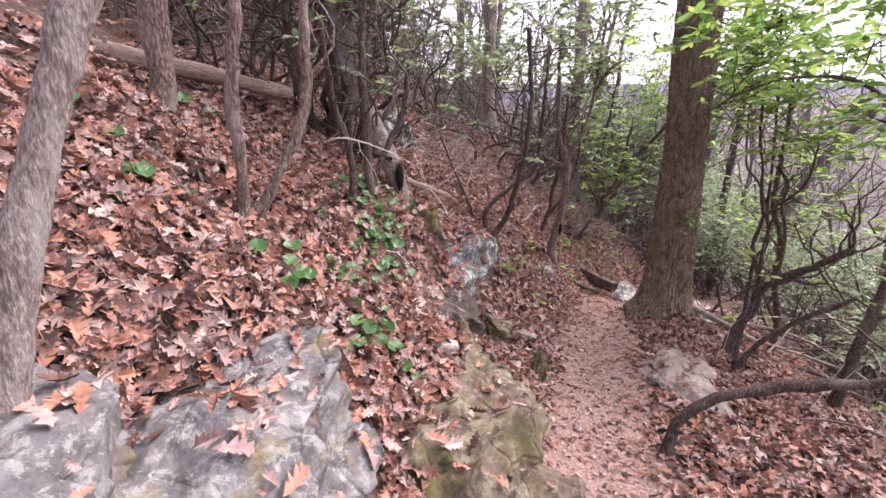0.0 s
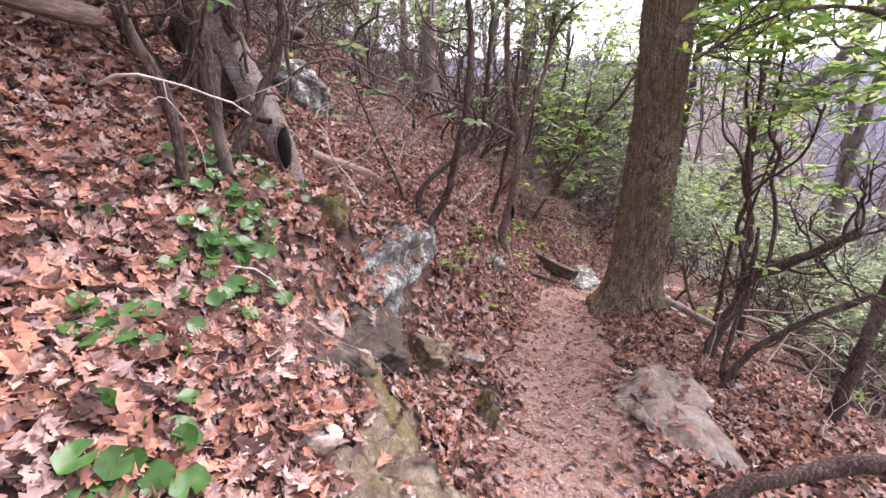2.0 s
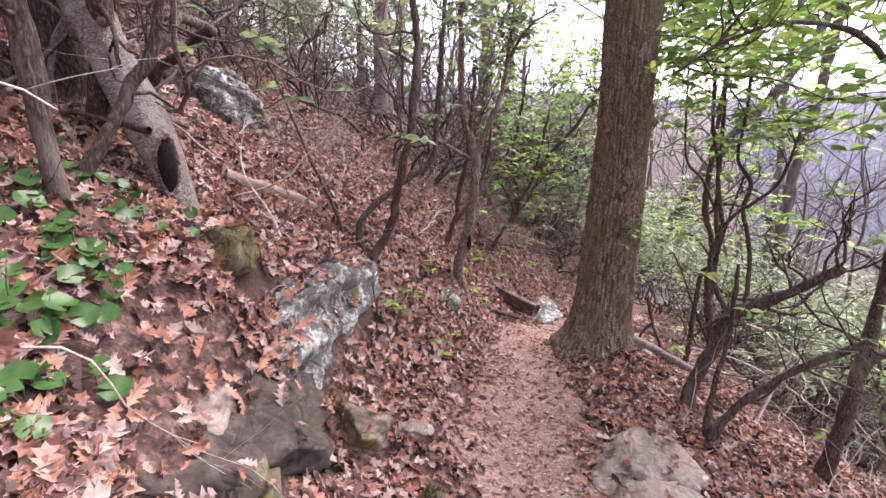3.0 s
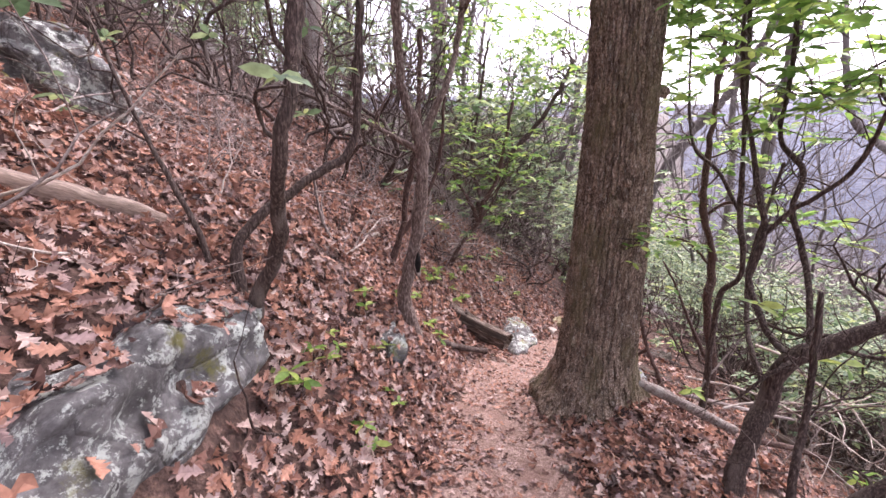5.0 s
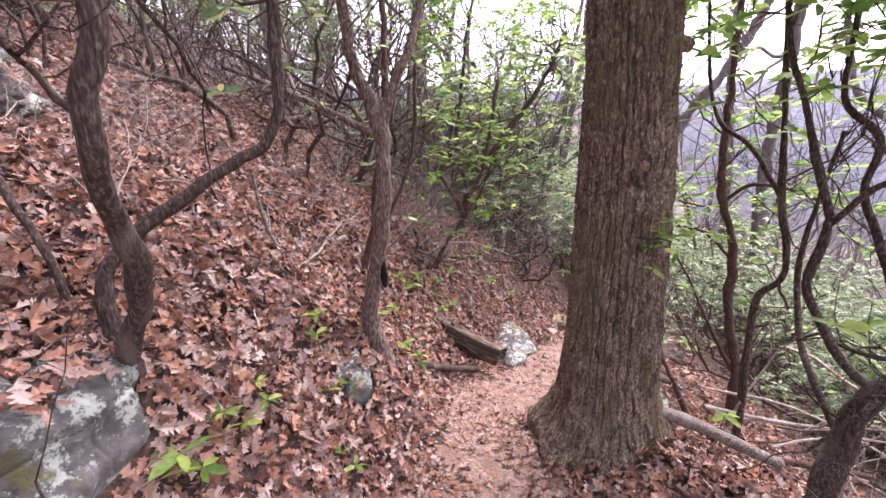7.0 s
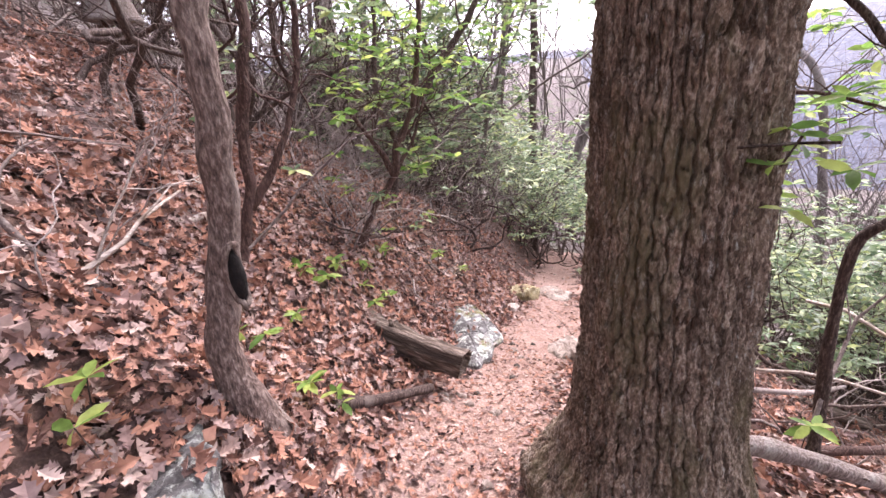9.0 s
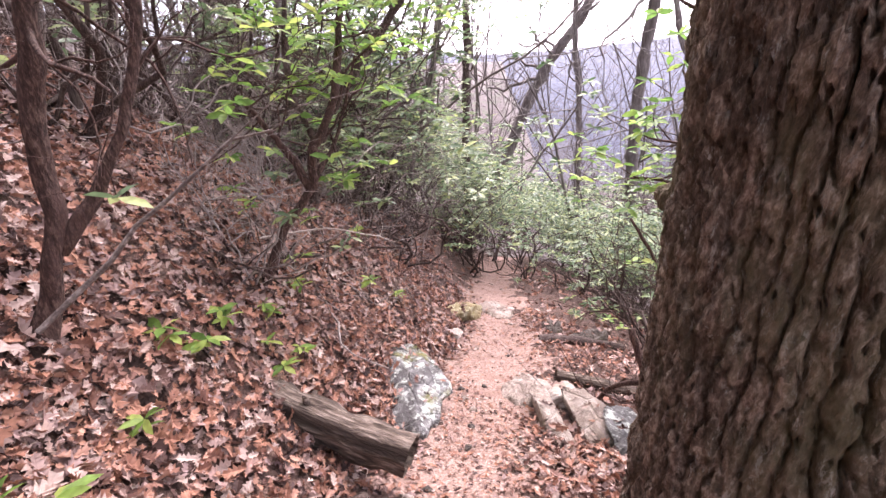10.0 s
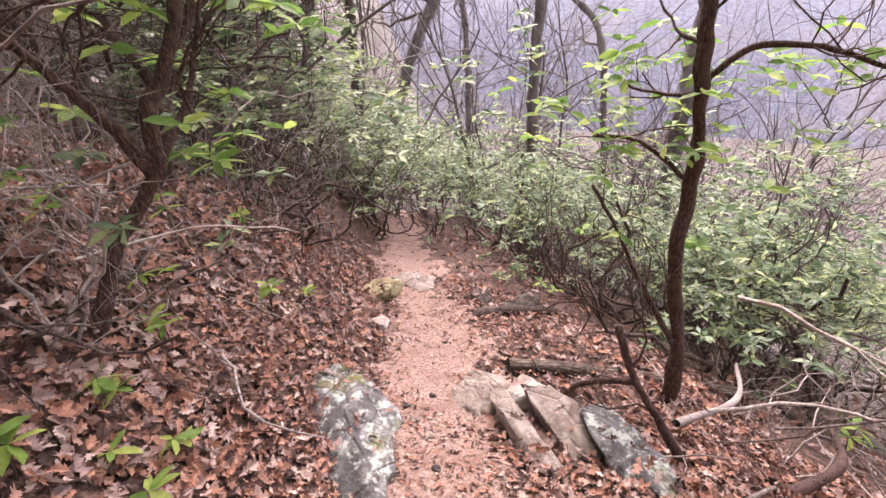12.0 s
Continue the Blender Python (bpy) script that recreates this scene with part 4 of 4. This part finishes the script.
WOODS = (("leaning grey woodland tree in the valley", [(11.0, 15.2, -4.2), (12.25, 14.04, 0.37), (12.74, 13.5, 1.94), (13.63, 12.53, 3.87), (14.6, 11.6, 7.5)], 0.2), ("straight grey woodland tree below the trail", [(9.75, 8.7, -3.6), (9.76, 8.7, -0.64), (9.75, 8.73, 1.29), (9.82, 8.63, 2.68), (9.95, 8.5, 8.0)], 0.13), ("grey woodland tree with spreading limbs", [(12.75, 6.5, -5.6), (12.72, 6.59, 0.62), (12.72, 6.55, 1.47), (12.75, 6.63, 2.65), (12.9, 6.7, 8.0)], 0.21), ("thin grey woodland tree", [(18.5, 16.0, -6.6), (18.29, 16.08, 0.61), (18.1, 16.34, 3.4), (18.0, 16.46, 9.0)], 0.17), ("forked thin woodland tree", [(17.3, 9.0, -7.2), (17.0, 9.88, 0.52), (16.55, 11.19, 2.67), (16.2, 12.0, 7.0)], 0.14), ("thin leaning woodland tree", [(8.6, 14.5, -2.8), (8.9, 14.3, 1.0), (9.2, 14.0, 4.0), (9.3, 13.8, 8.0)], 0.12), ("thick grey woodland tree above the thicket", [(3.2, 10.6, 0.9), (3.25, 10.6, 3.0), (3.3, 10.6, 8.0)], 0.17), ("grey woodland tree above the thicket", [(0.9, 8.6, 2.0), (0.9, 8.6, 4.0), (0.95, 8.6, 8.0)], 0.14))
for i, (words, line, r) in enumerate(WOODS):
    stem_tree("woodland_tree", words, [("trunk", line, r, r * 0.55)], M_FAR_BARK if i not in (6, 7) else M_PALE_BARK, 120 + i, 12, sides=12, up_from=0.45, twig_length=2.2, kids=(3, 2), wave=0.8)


def scar(parent, at, way, tall, wide, rim=0.009):
    """A long raised lip in a trunk round a plug coloured as the hollow's shade."""
    inv = parent.matrix_basis.inverted()
    w = Vector(way).normalized()
    s = Vector((-w.y, w.x, 0))
    ring = [Vector(at) + (s * (wide * math.cos(q)) + Vector((0, 0, tall * math.sin(q)))) * (1 + 0.3 * noise.noise(Vector((2 * math.cos(q), 2 * math.sin(q), tall * 50)))) - w * (0.02 * math.cos(q) ** 2) for q in np.linspace(0, 2 * math.pi, 33)]
    soup = Soup()
    tube(soup, [inv @ q for q in ring], rim, 8)
    soup.part("hollow_rim", M_BROWN_BARK, parent)
    soup = Soup()
    tube(soup, [inv @ (Vector(at) + Vector((0, 0, k * tall)) - w * (0.008 + 0.012 * k * k)) for k in (-1, -0.6, 0, 0.6, 1)], [0.004, wide * 0.8, wide, wide * 0.75, 0.004], 12)
    soup.part("hollow", M_HOLLOW_SHADE, parent, "solid dark plug coloured as the shade of a long hollow in the trunk")


scar(dead_tree, (-0.35, 3.38, 1.36), (0.55, -0.83, 0), 0.125, 0.038, 0.01)
scar(hollow_tree, (1.455, 5.0, 0.6), (0.5, -0.86, 0), 0.09, 0.024)
# ---- thicket, far trees ----
rng = np.random.default_rng(7)
LAUREL = "evergreen laurel shrub, bare crooked stems below, green leaves above"
laurels = [shrub_model("laurel_shrub", LAUREL, 40 + i, 4, 2.8, 2, M_LAUREL_BARK, M_LAUREL, 0.55, (4, 3, 2), 0.022, 0.4, 0.12, 0.46, group="laurel thicket", shape=(MID_V, MID_F)) for i in range(6)]
far_laurels = [shrub_model("laurel_shrub", LAUREL, 50 + i, 3, 2.9, 3, M_LAUREL_BARK, M_LAUREL, 0.6, (4, 3, 1), 0.024, 0.42, 0.15, group="laurel thicket", shape=(FAR_V, FAR_F)) for i in range(5)]
brush = [shrub_model("bare_shrub", "leafless twiggy shrub of thin grey-brown stems", 60 + i, 5, 2.9, 0, M_LAUREL_BARK if i % 2 else M_TWIG, None, 0.55, (4, 3, 3), 0.016, 0.4, 0.05, 0.46, group="bare thicket") for i in range(5)]
old_laurels = [shrub_model("old_laurel", "old crooked laurel with bare dark stems and a thin leafy top", 70 + i, 4, 3.4, 1, M_LAUREL_BARK, M_LAUREL, 0.5, (3, 3, 2), 0.036, 0.68, 0.11, 0.5, group="laurel thicket", shape=(MID_V, MID_F)) for i in range(4)]
talls = [shrub_model("bare_tree", "tall bare winter tree with grey trunk", 80 + i, 1, 14, 0, M_FAR_BARK, None, 0.05, (8, 4, 2), 0.15, 0.4, 0.05, 0.07, group="winter woods", category="tree", lift=0.05) for i in range(5)]


def strew(models, spots):
    first = {}
    for i, (x, y, s) in enumerate(spots):
        k = i % len(models)
        m = pose(x, y, on(x, y) - 0.03, rng.normal(0, 4), rng.normal(0, 4), rng.uniform(0, 360)) @ Matrix.Scale(s, 4)
        if k not in first:
            first[k] = m
            models[k].matrix_world = m
        else:
            src = models[k]
            keep = src.matrix_basis.copy()
            src.matrix_basis = Matrix()
            copy_thing(src, m)
            src.matrix_basis = keep


def spots(count, box, dmin, dmax, apart, scale, keep_out=()):
    out, tries = [], 0
    while len(out) < count and tries < 20000:
        tries += 1
        x, y = rng.uniform(box[0], box[1]), rng.uniform(box[2], box[3])
        d = float(path_frame(np.array(x), np.array(y))[0])
        if not dmin < d < dmax or any((x - a) ** 2 + (y - b) ** 2 < apart ** 2 for a, b, _ in out):
            continue
        if any(a < x < b and c < y < e for a, b, c, e in keep_out):
            continue
        out.append((x, y, rng.uniform(*scale)))
    return out


left_laurels = spots(12, (-6, 6, 6.5, 15), 3.0, 12, 0.9, (0.95, 1.3))
left_brush = spots(58, (-5, 6, 4.4, 13), 1.5, 9, 0.32, (0.8, 1.3), ((0.2, 2.2, 4, 6.2), (1.6, 3.6, 6, 8.2), (-1.9, 0.3, 4.0, 6.3))) + spots(14, (-5, -0.6, 3.6, 6), 2.2, 9, 0.4, (0.9, 1.3), ((-1.9, 0.3, 4.0, 6.3),))
ahead = spots(18, (4.0, 9, 8.6, 12), 1.15, 4, 0.6, (0.75, 1.05)) + spots(34, (5.6, 13, 4.2, 11), -7, -1.75, 0.6, (0.75, 1.0)) + spots(10, (6.3, 10, 9.5, 13), -0.8, 0.8, 0.6, (0.8, 1.0))
right = spots(18, (4.2, 10, -2, 5.2), -8, -1.9, 0.6, (0.6, 0.95), ((2, 5.8, 2.6, 6.0),))
right_brush = spots(34, (3.2, 9, 0, 8), -7, -1.5, 0.45, (0.3, 0.6), ((2, 4.3, 4.6, 7),))
far = spots(60, (8, 34, 6, 34), 1.2, 16, 1.0, (0.9, 1.3)) + spots(90, (9, 36, -12, 30), -24, -1.2, 1.1, (0.9, 1.2)) + spots(14, (9.5, 30, 11, 34), -1.4, 1.4, 0.9, (0.9, 1.2)) + spots(20, (-14, 4, 13, 26), 3, 20, 1.2, (1, 1.4))
strew(old_laurels, spots(2, (0.2, 3.2, 6.4, 8), 2.3, 5, 0.8, (0.8, 1.0)) + spots(5, (1, 6, 8.6, 11), 1.8, 5, 0.9, (0.8, 1.1)) + spots(8, (-4, 0.2, 4.6, 9), 2.4, 7, 0.8, (0.8, 1.1)) + spots(10, (4.8, 9, 3.4, 8.5), -4.5, -1.2, 0.9, (0.7, 0.95)))
tall_laurels = spots(5, (2.6, 5.6, 9.2, 12.5), 1.3, 4, 0.8, (1.2, 1.5))
strew(laurels, left_laurels + ahead + right + tall_laurels)
strew(far_laurels, far)
low_brush = spots(10, (1.9, 4.2, 6.3, 9), 1.1, 3, 0.35, (0.28, 0.5))
strew(brush, left_brush)
pale_brush = [shrub_model("bare_shrub", "low leafless shrub of thin pale grey twigs below the trail", 65 + i, 5, 2.6, 0, M_PALE_TWIG, None, 0.7, (4, 3, 3), 0.013, 0.4, 0.05, 0.46, group="bare thicket") for i in range(3)]
strew(pale_brush, right_brush + low_brush + spots(18, (2.0, 5.6, 8.0, 11), 1.3, 4, 0.4, (0.7, 1.0)) + spots(9, (-0.4, 1.3, 5.1, 6.8), 1.0, 3, 0.35, (0.25, 0.42)))
clear = ((-5, 13, -6, 14),)
saplings = [shrub_model("bare_sapling", "thin bare grey sapling in the winter woods", 90 + i, 1, 6.5, 0, M_FAR_BARK, None, 0.06, (9, 4, 2), 0.045, 0.4, 0.05, 0.14, group="winter saplings", category="tree", lift=0.06) for i in range(4)]
strew(saplings, spots(18, (8.8, 18, -2, 8), -12, -4.0, 0.8, (0.7, 1.1)) + spots(24, (8.5, 24, 6, 20), -12, 3, 0.9, (0.8, 1.3)) + spots(10, (2.5, 7, 10, 16), 1.5, 7, 0.8, (0.8, 1.2)))
strew(talls, spots(34, (-24, 8, 8, 46), 4.5, 50, 1.8, (0.6, 1.1), clear) + spots(90, (11, 90, -20, 90), -90, -2.5, 2.0, (0.6, 1.15), clear) + spots(16, (10, 60, 14, 80), 1, 30, 3, (0.7, 1.1), clear))

# ---- small plants ----


def galax(at, count, seed, size=0.076):
    """A clump of round glossy leaves on short stalks."""
    rng = np.random.default_rng(seed)
    top = tagged(new("galax_plant"), "clump of round glossy green leaves in the litter", "plant", "galax plants on the bank")
    for k in range(count):
        soup = Soup()
        x, y = at[0] + rng.normal(0, 0.07), at[1] + rng.normal(0, 0.07)
        z = on(x, y) + rng.uniform(0.03, 0.09)
        tube(soup, [(x, y, z - 0.1), (x + 0.005, y, z)], 0.0018, 4)
        soup.part("stalk", M_GALAX, top)
        soup = Soup()
        s, turn = size * rng.uniform(0.6, 1.1), rng.uniform(0, 6.28)
        tilt = pose(0, 0, 0, rng.normal(22, 16), rng.normal(14, 16), 0).to_3x3()
        v = [(0, 0, 0)]
        for q in np.linspace(0.25, 6.03, 13):
            e = s * 0.5 * (1 + 0.06 * math.cos(5 * q))
            v.append((e * math.cos(q + turn), e * math.sin(q + turn), 0.16 * s + 0.06 * s * math.sin(3 * q)))
        v = [np.array(tilt @ Vector(p)) + (x, y, z) for p in v]
        soup.add(v, [(0, i, i + 1) for i in range(1, 13)])
        soup.part("leaf", M_GALAX, top)
    return top


def seedling(at, seed, high=0.1, size=0.085, whorls=2, material=None):
    """A small sprout with whorls of bright leaves."""
    rng = np.random.default_rng(seed)
    top = tagged(new("seedling"), "small bright green leafy seedling in the litter", "plant", "seedlings")
    for k in range(whorls):
        soup = Soup()
        x, y = at[0] + rng.normal(0, 0.04) * k, at[1] + rng.normal(0, 0.04) * k
        z = on(x, y)
        tip = np.array([x + rng.normal(0, 0.02), y + rng.normal(0, 0.02), z + high * rng.uniform(0.7, 1.2)])
        tube(soup, [(x, y, z - 0.03), tip], [0.003, 0.002], 4)
        soup.part("stem", M_LAUREL_BARK, top)
        soup = Soup()
        whorl(soup, tip, rng, int(rng.integers(4, 7)), size, 0.35)
        soup.part("foliage", material or M_BRIGHT, top)
    return top


for i, (x, y, n) in enumerate(((-0.51, 1.99, 6), (-0.57, 2.05, 5), (-0.32, 1.71, 7), (-0.25, 1.72, 6), (-0.28, 1.6, 6), (-0.44, 2.5, 7), (-0.38, 2.55, 5), (-0.47, 3.1, 6), (-0.67, 1.71, 5), (-0.57, 2.75, 6), (-0.59, 2.94, 5), (-0.41, 2.77, 7), (-0.34, 3.15, 6), (-0.34, 2.25, 7), (-0.42, 2.02, 6), (-0.55, 2.41, 5), (-0.34, 2.48, 6), (-1.44, 2.56, 5), (-1.35, 1.71, 3), (-1.26, 1.59, 3), (-1.18, 1.71, 4), (-0.64, 1.75, 3))):
    galax((x, y), n, 300 + i)
for i, (x, y, n) in enumerate(((-0.57, 2.98, 5), (-0.48, 3.12, 5), (-0.5, 2.74, 5), (-0.41, 2.73, 6), (-0.37, 2.85, 5), (-0.36, 2.6, 5), (-0.36, 2.46, 4))):
    galax((x, y), n, 340 + i, 0.07)
for i, (x, y, h, s) in enumerate(((0.68, 4.05, 0.12, 0.1), (1.15, 4.32, 0.06, 0.07), (1.13, 4.61, 0.08, 0.07), (0.76, 4.2, 0.1, 0.08), (0.83, 4.38, 0.08, 0.07), (1.02, 4.01, 0.06, 0.07), (1.08, 4.85, 0.1, 0.08), (1.56, 5.24, 0.15, 0.08), (1.42, 5.45, 0.12, 0.08), (1.74, 6.07, 0.12, 0.09), (1.85, 6.1, 0.1, 0.08), (1.66, 5.27, 0.08, 0.08), (1.63, 5.79, 0.08, 0.07), (2.44, 6.69, 0.12, 0.08), (2.54, 6.95, 0.2, 0.09), (2.8, 7.35, 0.3, 0.1), (2.2, 6.45, 0.1, 0.08), (2.25, 6.24, 0.08, 0.07), (2.13, 6.24, 0.08, 0.08), (1.94, 6.23, 0.1, 0.09), (3.23, 7.5, 0.35, 0.1), (3.39, 7.23, 0.15, 0.08), (5.4, 6.3, 0.3, 0.1), (5.0, 4.1, 0.3, 0.12), (2.95, 4.55, 0.15, 0.08), (3.2, 4.3, 0.2, 0.09), (3.0, 7.0, 0.25, 0.09), (2.3, 7.1, 0.3, 0.1))):
    seedling((x, y), 400 + i, h, s)


def dead_branch(at, way, length, radius, seed, material=None):
    """A bare broken branch lying or hanging in the litter."""
    rng = np.random.default_rng(seed)
    soup = Soup()
    w = np.array(way, float)
    grow(soup, np.array(at, float), w / np.linalg.norm(w), length, radius, 1, rng, [], 0.2, 0.0, (3, 2, 1))
    return tagged(soup.part("dead_branch", material or M_BLEACHED), "bare pale broken branch caught above the litter", "branch", "dead branches")


for i, (a, w, n, r) in enumerate((((-0.7, 2.5, 1.62), (0.5, -0.1, 0.25), 0.5, 0.006), ((-1.05, 1.72, 1.4), (-0.2, -0.2, 0.6), 0.25, 0.005), ((-0.35, 2.45, 0.98), (0.9, 0.4, -0.2), 0.5, 0.004), ((0.0, 3.35, 1.0), (0.3, 0.3, 0.5), 0.6, 0.006), ((0.05, 3.55, 1.0), (-0.3, 0.7, 0.35), 0.8, 0.008), ((0.3, 3.75, 0.85), (0.3, -0.3, 0.25), 0.45, 0.006), ((-0.3, 4.0, 1.15), (0.9, 0.2, 0.1), 0.9, 0.007), ((1.5, 5.7, 0.5), (0.9, -0.2, 0.35), 0.8, 0.008), ((0.9, 5.3, 0.55), (0.5, 0.6, 0.3), 0.7, 0.012), ((1.15, 5.35, 0.4), (-0.6, 0.1, 0.9), 0.9, 0.02), ((2.3, 6.9, 0.3), (0.8, 0.2, 0.1), 1.0, 0.007), ((2.1, 6.6, 0.25), (0.6, -0.5, 0.05), 0.7, 0.006), ((3.9, 4.9, -0.6), (0.6, -0.7, 0.1), 1.2, 0.012), ((4.2, 4.6, -0.8), (0.3, -0.8, 0.2), 1.1, 0.01), ((4.7, 4.9, -0.4), (0.2, -0.9, -0.05), 1.4, 0.014), ((3.6, 4.7, -0.7), (0.9, -0.2, 0.15), 0.9, 0.01), ((3.0, 3.9, -0.1), (0.7, -0.4, 0.25), 0.8, 0.008), ((3.3, 4.3, -0.3), (0.6, 0.1, 0.4), 0.9, 0.01), ((2.6, 3.0, 0.0), (0.8, 0.2, 0.2), 0.7, 0.009), ((2.3, 2.3, -0.1), (0.7, -0.4, 0.2), 0.8, 0.01))):
    dead_branch(a, w, n, r, 500 + i, M_TWIG if i % 2 else M_BLEACHED)

for i, (box, n, long) in enumerate((((3.3, 5.8, 3.2, 5.6), 32, (0.5, 1.1)), ((1.9, 3.0, 6.3, 7.6), 14, (0.4, 0.9)), ((-1.0, 0.7, 3.9, 5.6), 12, (0.3, 0.8)), ((2.1, 3.8, 1.2, 3.4), 24, (0.4, 0.9)), ((-1.4, -0.4, 1.2, 3.6), 9, (0.2, 0.5)))):
    for k in range(n):
        x, y = rng.uniform(box[0], box[1]), rng.uniform(box[2], box[3])
        a, r = rng.uniform(0, 6.28), rng.uniform(*long)
        ex, ey = x + r * math.cos(a), y + r * math.sin(a)
        rise = (on(ex, ey) - on(x, y)) / r
        if over_trail((ex, ey, 0)) or over_trail((x, y, 0)):
            continue
        dead_branch((x, y, on(x, y) + 0.02), (math.cos(a), math.sin(a), rise + rng.uniform(0.05, 0.35)), r, rng.uniform(0.003, 0.009), 600 + 40 * i + k, (M_PALE_TWIG, M_BLEACHED, M_TWIG if i in (0, 3) else M_LAUREL_BARK)[k % 3])

# ---- fallen leaves ----
from mathutils.bvhtree import BVHTree
FINE_LEAF = (0.04, 0.13, 0.38, 0.19, 0.52, 0.23, 0.56, 0.25, 0.42, 0.15)
PLAIN_LEAF = (0.06, 0.42, 0.13, 0.58, 0.16, 0.42)


def oak_leaf(rng, lobes):
    """Outline and ribs of one lobed, curled dry leaf, one unit long."""
    n = len(lobes)
    curl, fold, twist = rng.uniform(-0.7, 1.1), rng.uniform(-0.3, 0.9), rng.normal(0, 0.5)
    v = []
    for i, (x, w) in enumerate(zip(np.linspace(0.0, 0.92, n), lobes)):
        for s in (-0.5, 0.0, 0.5):
            y = w * s * rng.uniform(0.75, 1.35)
            z = curl * (x - 0.45) ** 2 + fold * abs(y) + twist * y * (x - 0.4) + rng.normal(0, 0.02)
            v.append((x + abs(y) * rng.uniform(0.2, 0.65), y, z))
    v.append((1.06, 0.0, curl * 0.33))
    f = [(3 * i + s, 3 * i + s + 1, 3 * i + 4 + s, 3 * i + 3 + s) for i in range(n - 1) for s in (0, 1)]
    f += [(3 * n - 3, 3 * n - 2, 3 * n), (3 * n - 2, 3 * n - 1, 3 * n)]
    v = np.array(v)
    v[:, 0] -= 0.5
    return v, f


def surface():
    vs, fs, n = [], [], 0
    for ob, cover in [(ground_ob, 1.0)] + SOLID:
        me = ob.data
        co = np.empty(len(me.vertices) * 3)
        me.vertices.foreach_get("co", co)
        co = co.reshape(-1, 3)
        m = np.array(ob.matrix_world)
        co = co @ m[:3, :3].T + m[:3, 3]
        fs += [tuple(i + n for i in p.vertices) for p in me.polygons]
        COVER.extend([cover] * len(me.polygons))
        vs.append(co)
        n += len(co)
    return BVHTree.FromPolygons(np.concatenate(vs).tolist(), fs)


bpy.context.view_layer.update()
COVER = []
TREE = surface()
edge_at = len(ground_ob.data.polygons)
fine_shapes = [oak_leaf(rng, FINE_LEAF) for i in range(30)]
plain_shapes = [oak_leaf(rng, PLAIN_LEAF) for i in range(30)]
litter_v, litter_f, count = [], [], 0


def drop(x, y, size, lift, tilt, shapes):
    global count
    hit, normal, face, _ = TREE.ray_cast(Vector((x, y, 12)), Vector((0, 0, -1)))
    if hit is None or normal.z < 0.35:
        return
    if face >= edge_at and rng.random() > COVER[face] * max(0.0, normal.z - 0.55) / 0.45 + 0.02:
        return
    v, f = shapes[int(rng.integers(len(shapes)))]
    q = normal.to_track_quat("Z", "Y").to_matrix().to_4x4() @ pose(0, 0, 0, rng.normal(0, tilt), rng.normal(0, tilt), rng.uniform(0, 360))
    m = np.array(q)[:3, :3]
    w = (v * size) @ m.T + np.array(hit) + np.array(normal) * (lift + 0.004)
    litter_v.append(w)
    litter_f.extend([tuple(i + count for i in g) for g in f])
    count += len(v)


def scatter(n, box, size, worn, shapes):
    xs, ys = rng.uniform(box[0], box[1], n), rng.uniform(box[2], box[3], n)
    d = path_frame(xs, ys)[0]
    for x, y, dd in zip(xs, ys, d):
        trail = math.exp(-((dd / 0.36) ** 4))
        if rng.random() < trail * worn:
            continue
        if shapes is plain_shapes and rng.random() < 0.85 and (-1.5 < x < 1.5 and 0.5 < y < 4.3 or 1.2 < x < 3.4 and 4.9 < y < 7.0):
            continue
        if math.hypot((x + 0.1) / 0.28, (y - 2.7) / 0.34) < 1 and rng.random() < 0.8:
            continue
        s = (size[0] + (size[1] - size[0]) * rng.random() ** 1.4) * (1 - 0.5 * trail)
        drop(x, y, s, rng.uniform(0, 0.035) * (1 - 0.8 * trail), 24 - 13 * trail, shapes)


scatter(17000, (-1.6, 1.7, 0.5, 4.4), (0.036, 0.1), 0.45, fine_shapes)
scatter(11500, (1.2, 3.4, 4.7, 7.0), (0.03, 0.078), 0.5, fine_shapes)
scatter(6000, (-1.7, 0.1, 0.9, 3.3), (0.055, 0.11), 0.45, fine_shapes)
scatter(9000, (-2.2, 3.2, 0.6, 6.0), (0.05, 0.115), 0.3, plain_shapes)
scatter(10500, (-0.7, 1.6, 4.0, 6.4), (0.034, 0.092), 0.45, fine_shapes)
scatter(9500, (0, 5.5, 6.8, 10.5), (0.045, 0.1), 0.6, plain_shapes)
scatter(10000, (1.9, 4.8, 2.4, 5.2), (0.036, 0.085), 0.3, plain_shapes)
scatter(5000, (1.4, 4.8, -0.6, 3.2), (0.045, 0.1), 0.3, plain_shapes)
scatter(10000, (1.2, 5.5, 4.4, 8.2), (0.032, 0.08), 0.45, plain_shapes)
scatter(6000, (-2.5, 2.5, 6.0, 9.0), (0.05, 0.11), 0.6, plain_shapes)
scatter(8500, (-5, 9, -1, 12), (0.07, 0.125), 0.6, plain_shapes)
me = bpy.data.meshes.new("leaf_litter")
me.from_pydata(np.concatenate(litter_v).tolist(), [], litter_f)
me.materials.append(M_LITTER)
tagged(new("leaf_litter", me), "fallen orange-brown oak leaves covering the slope", "leaf litter", "", "stuff")
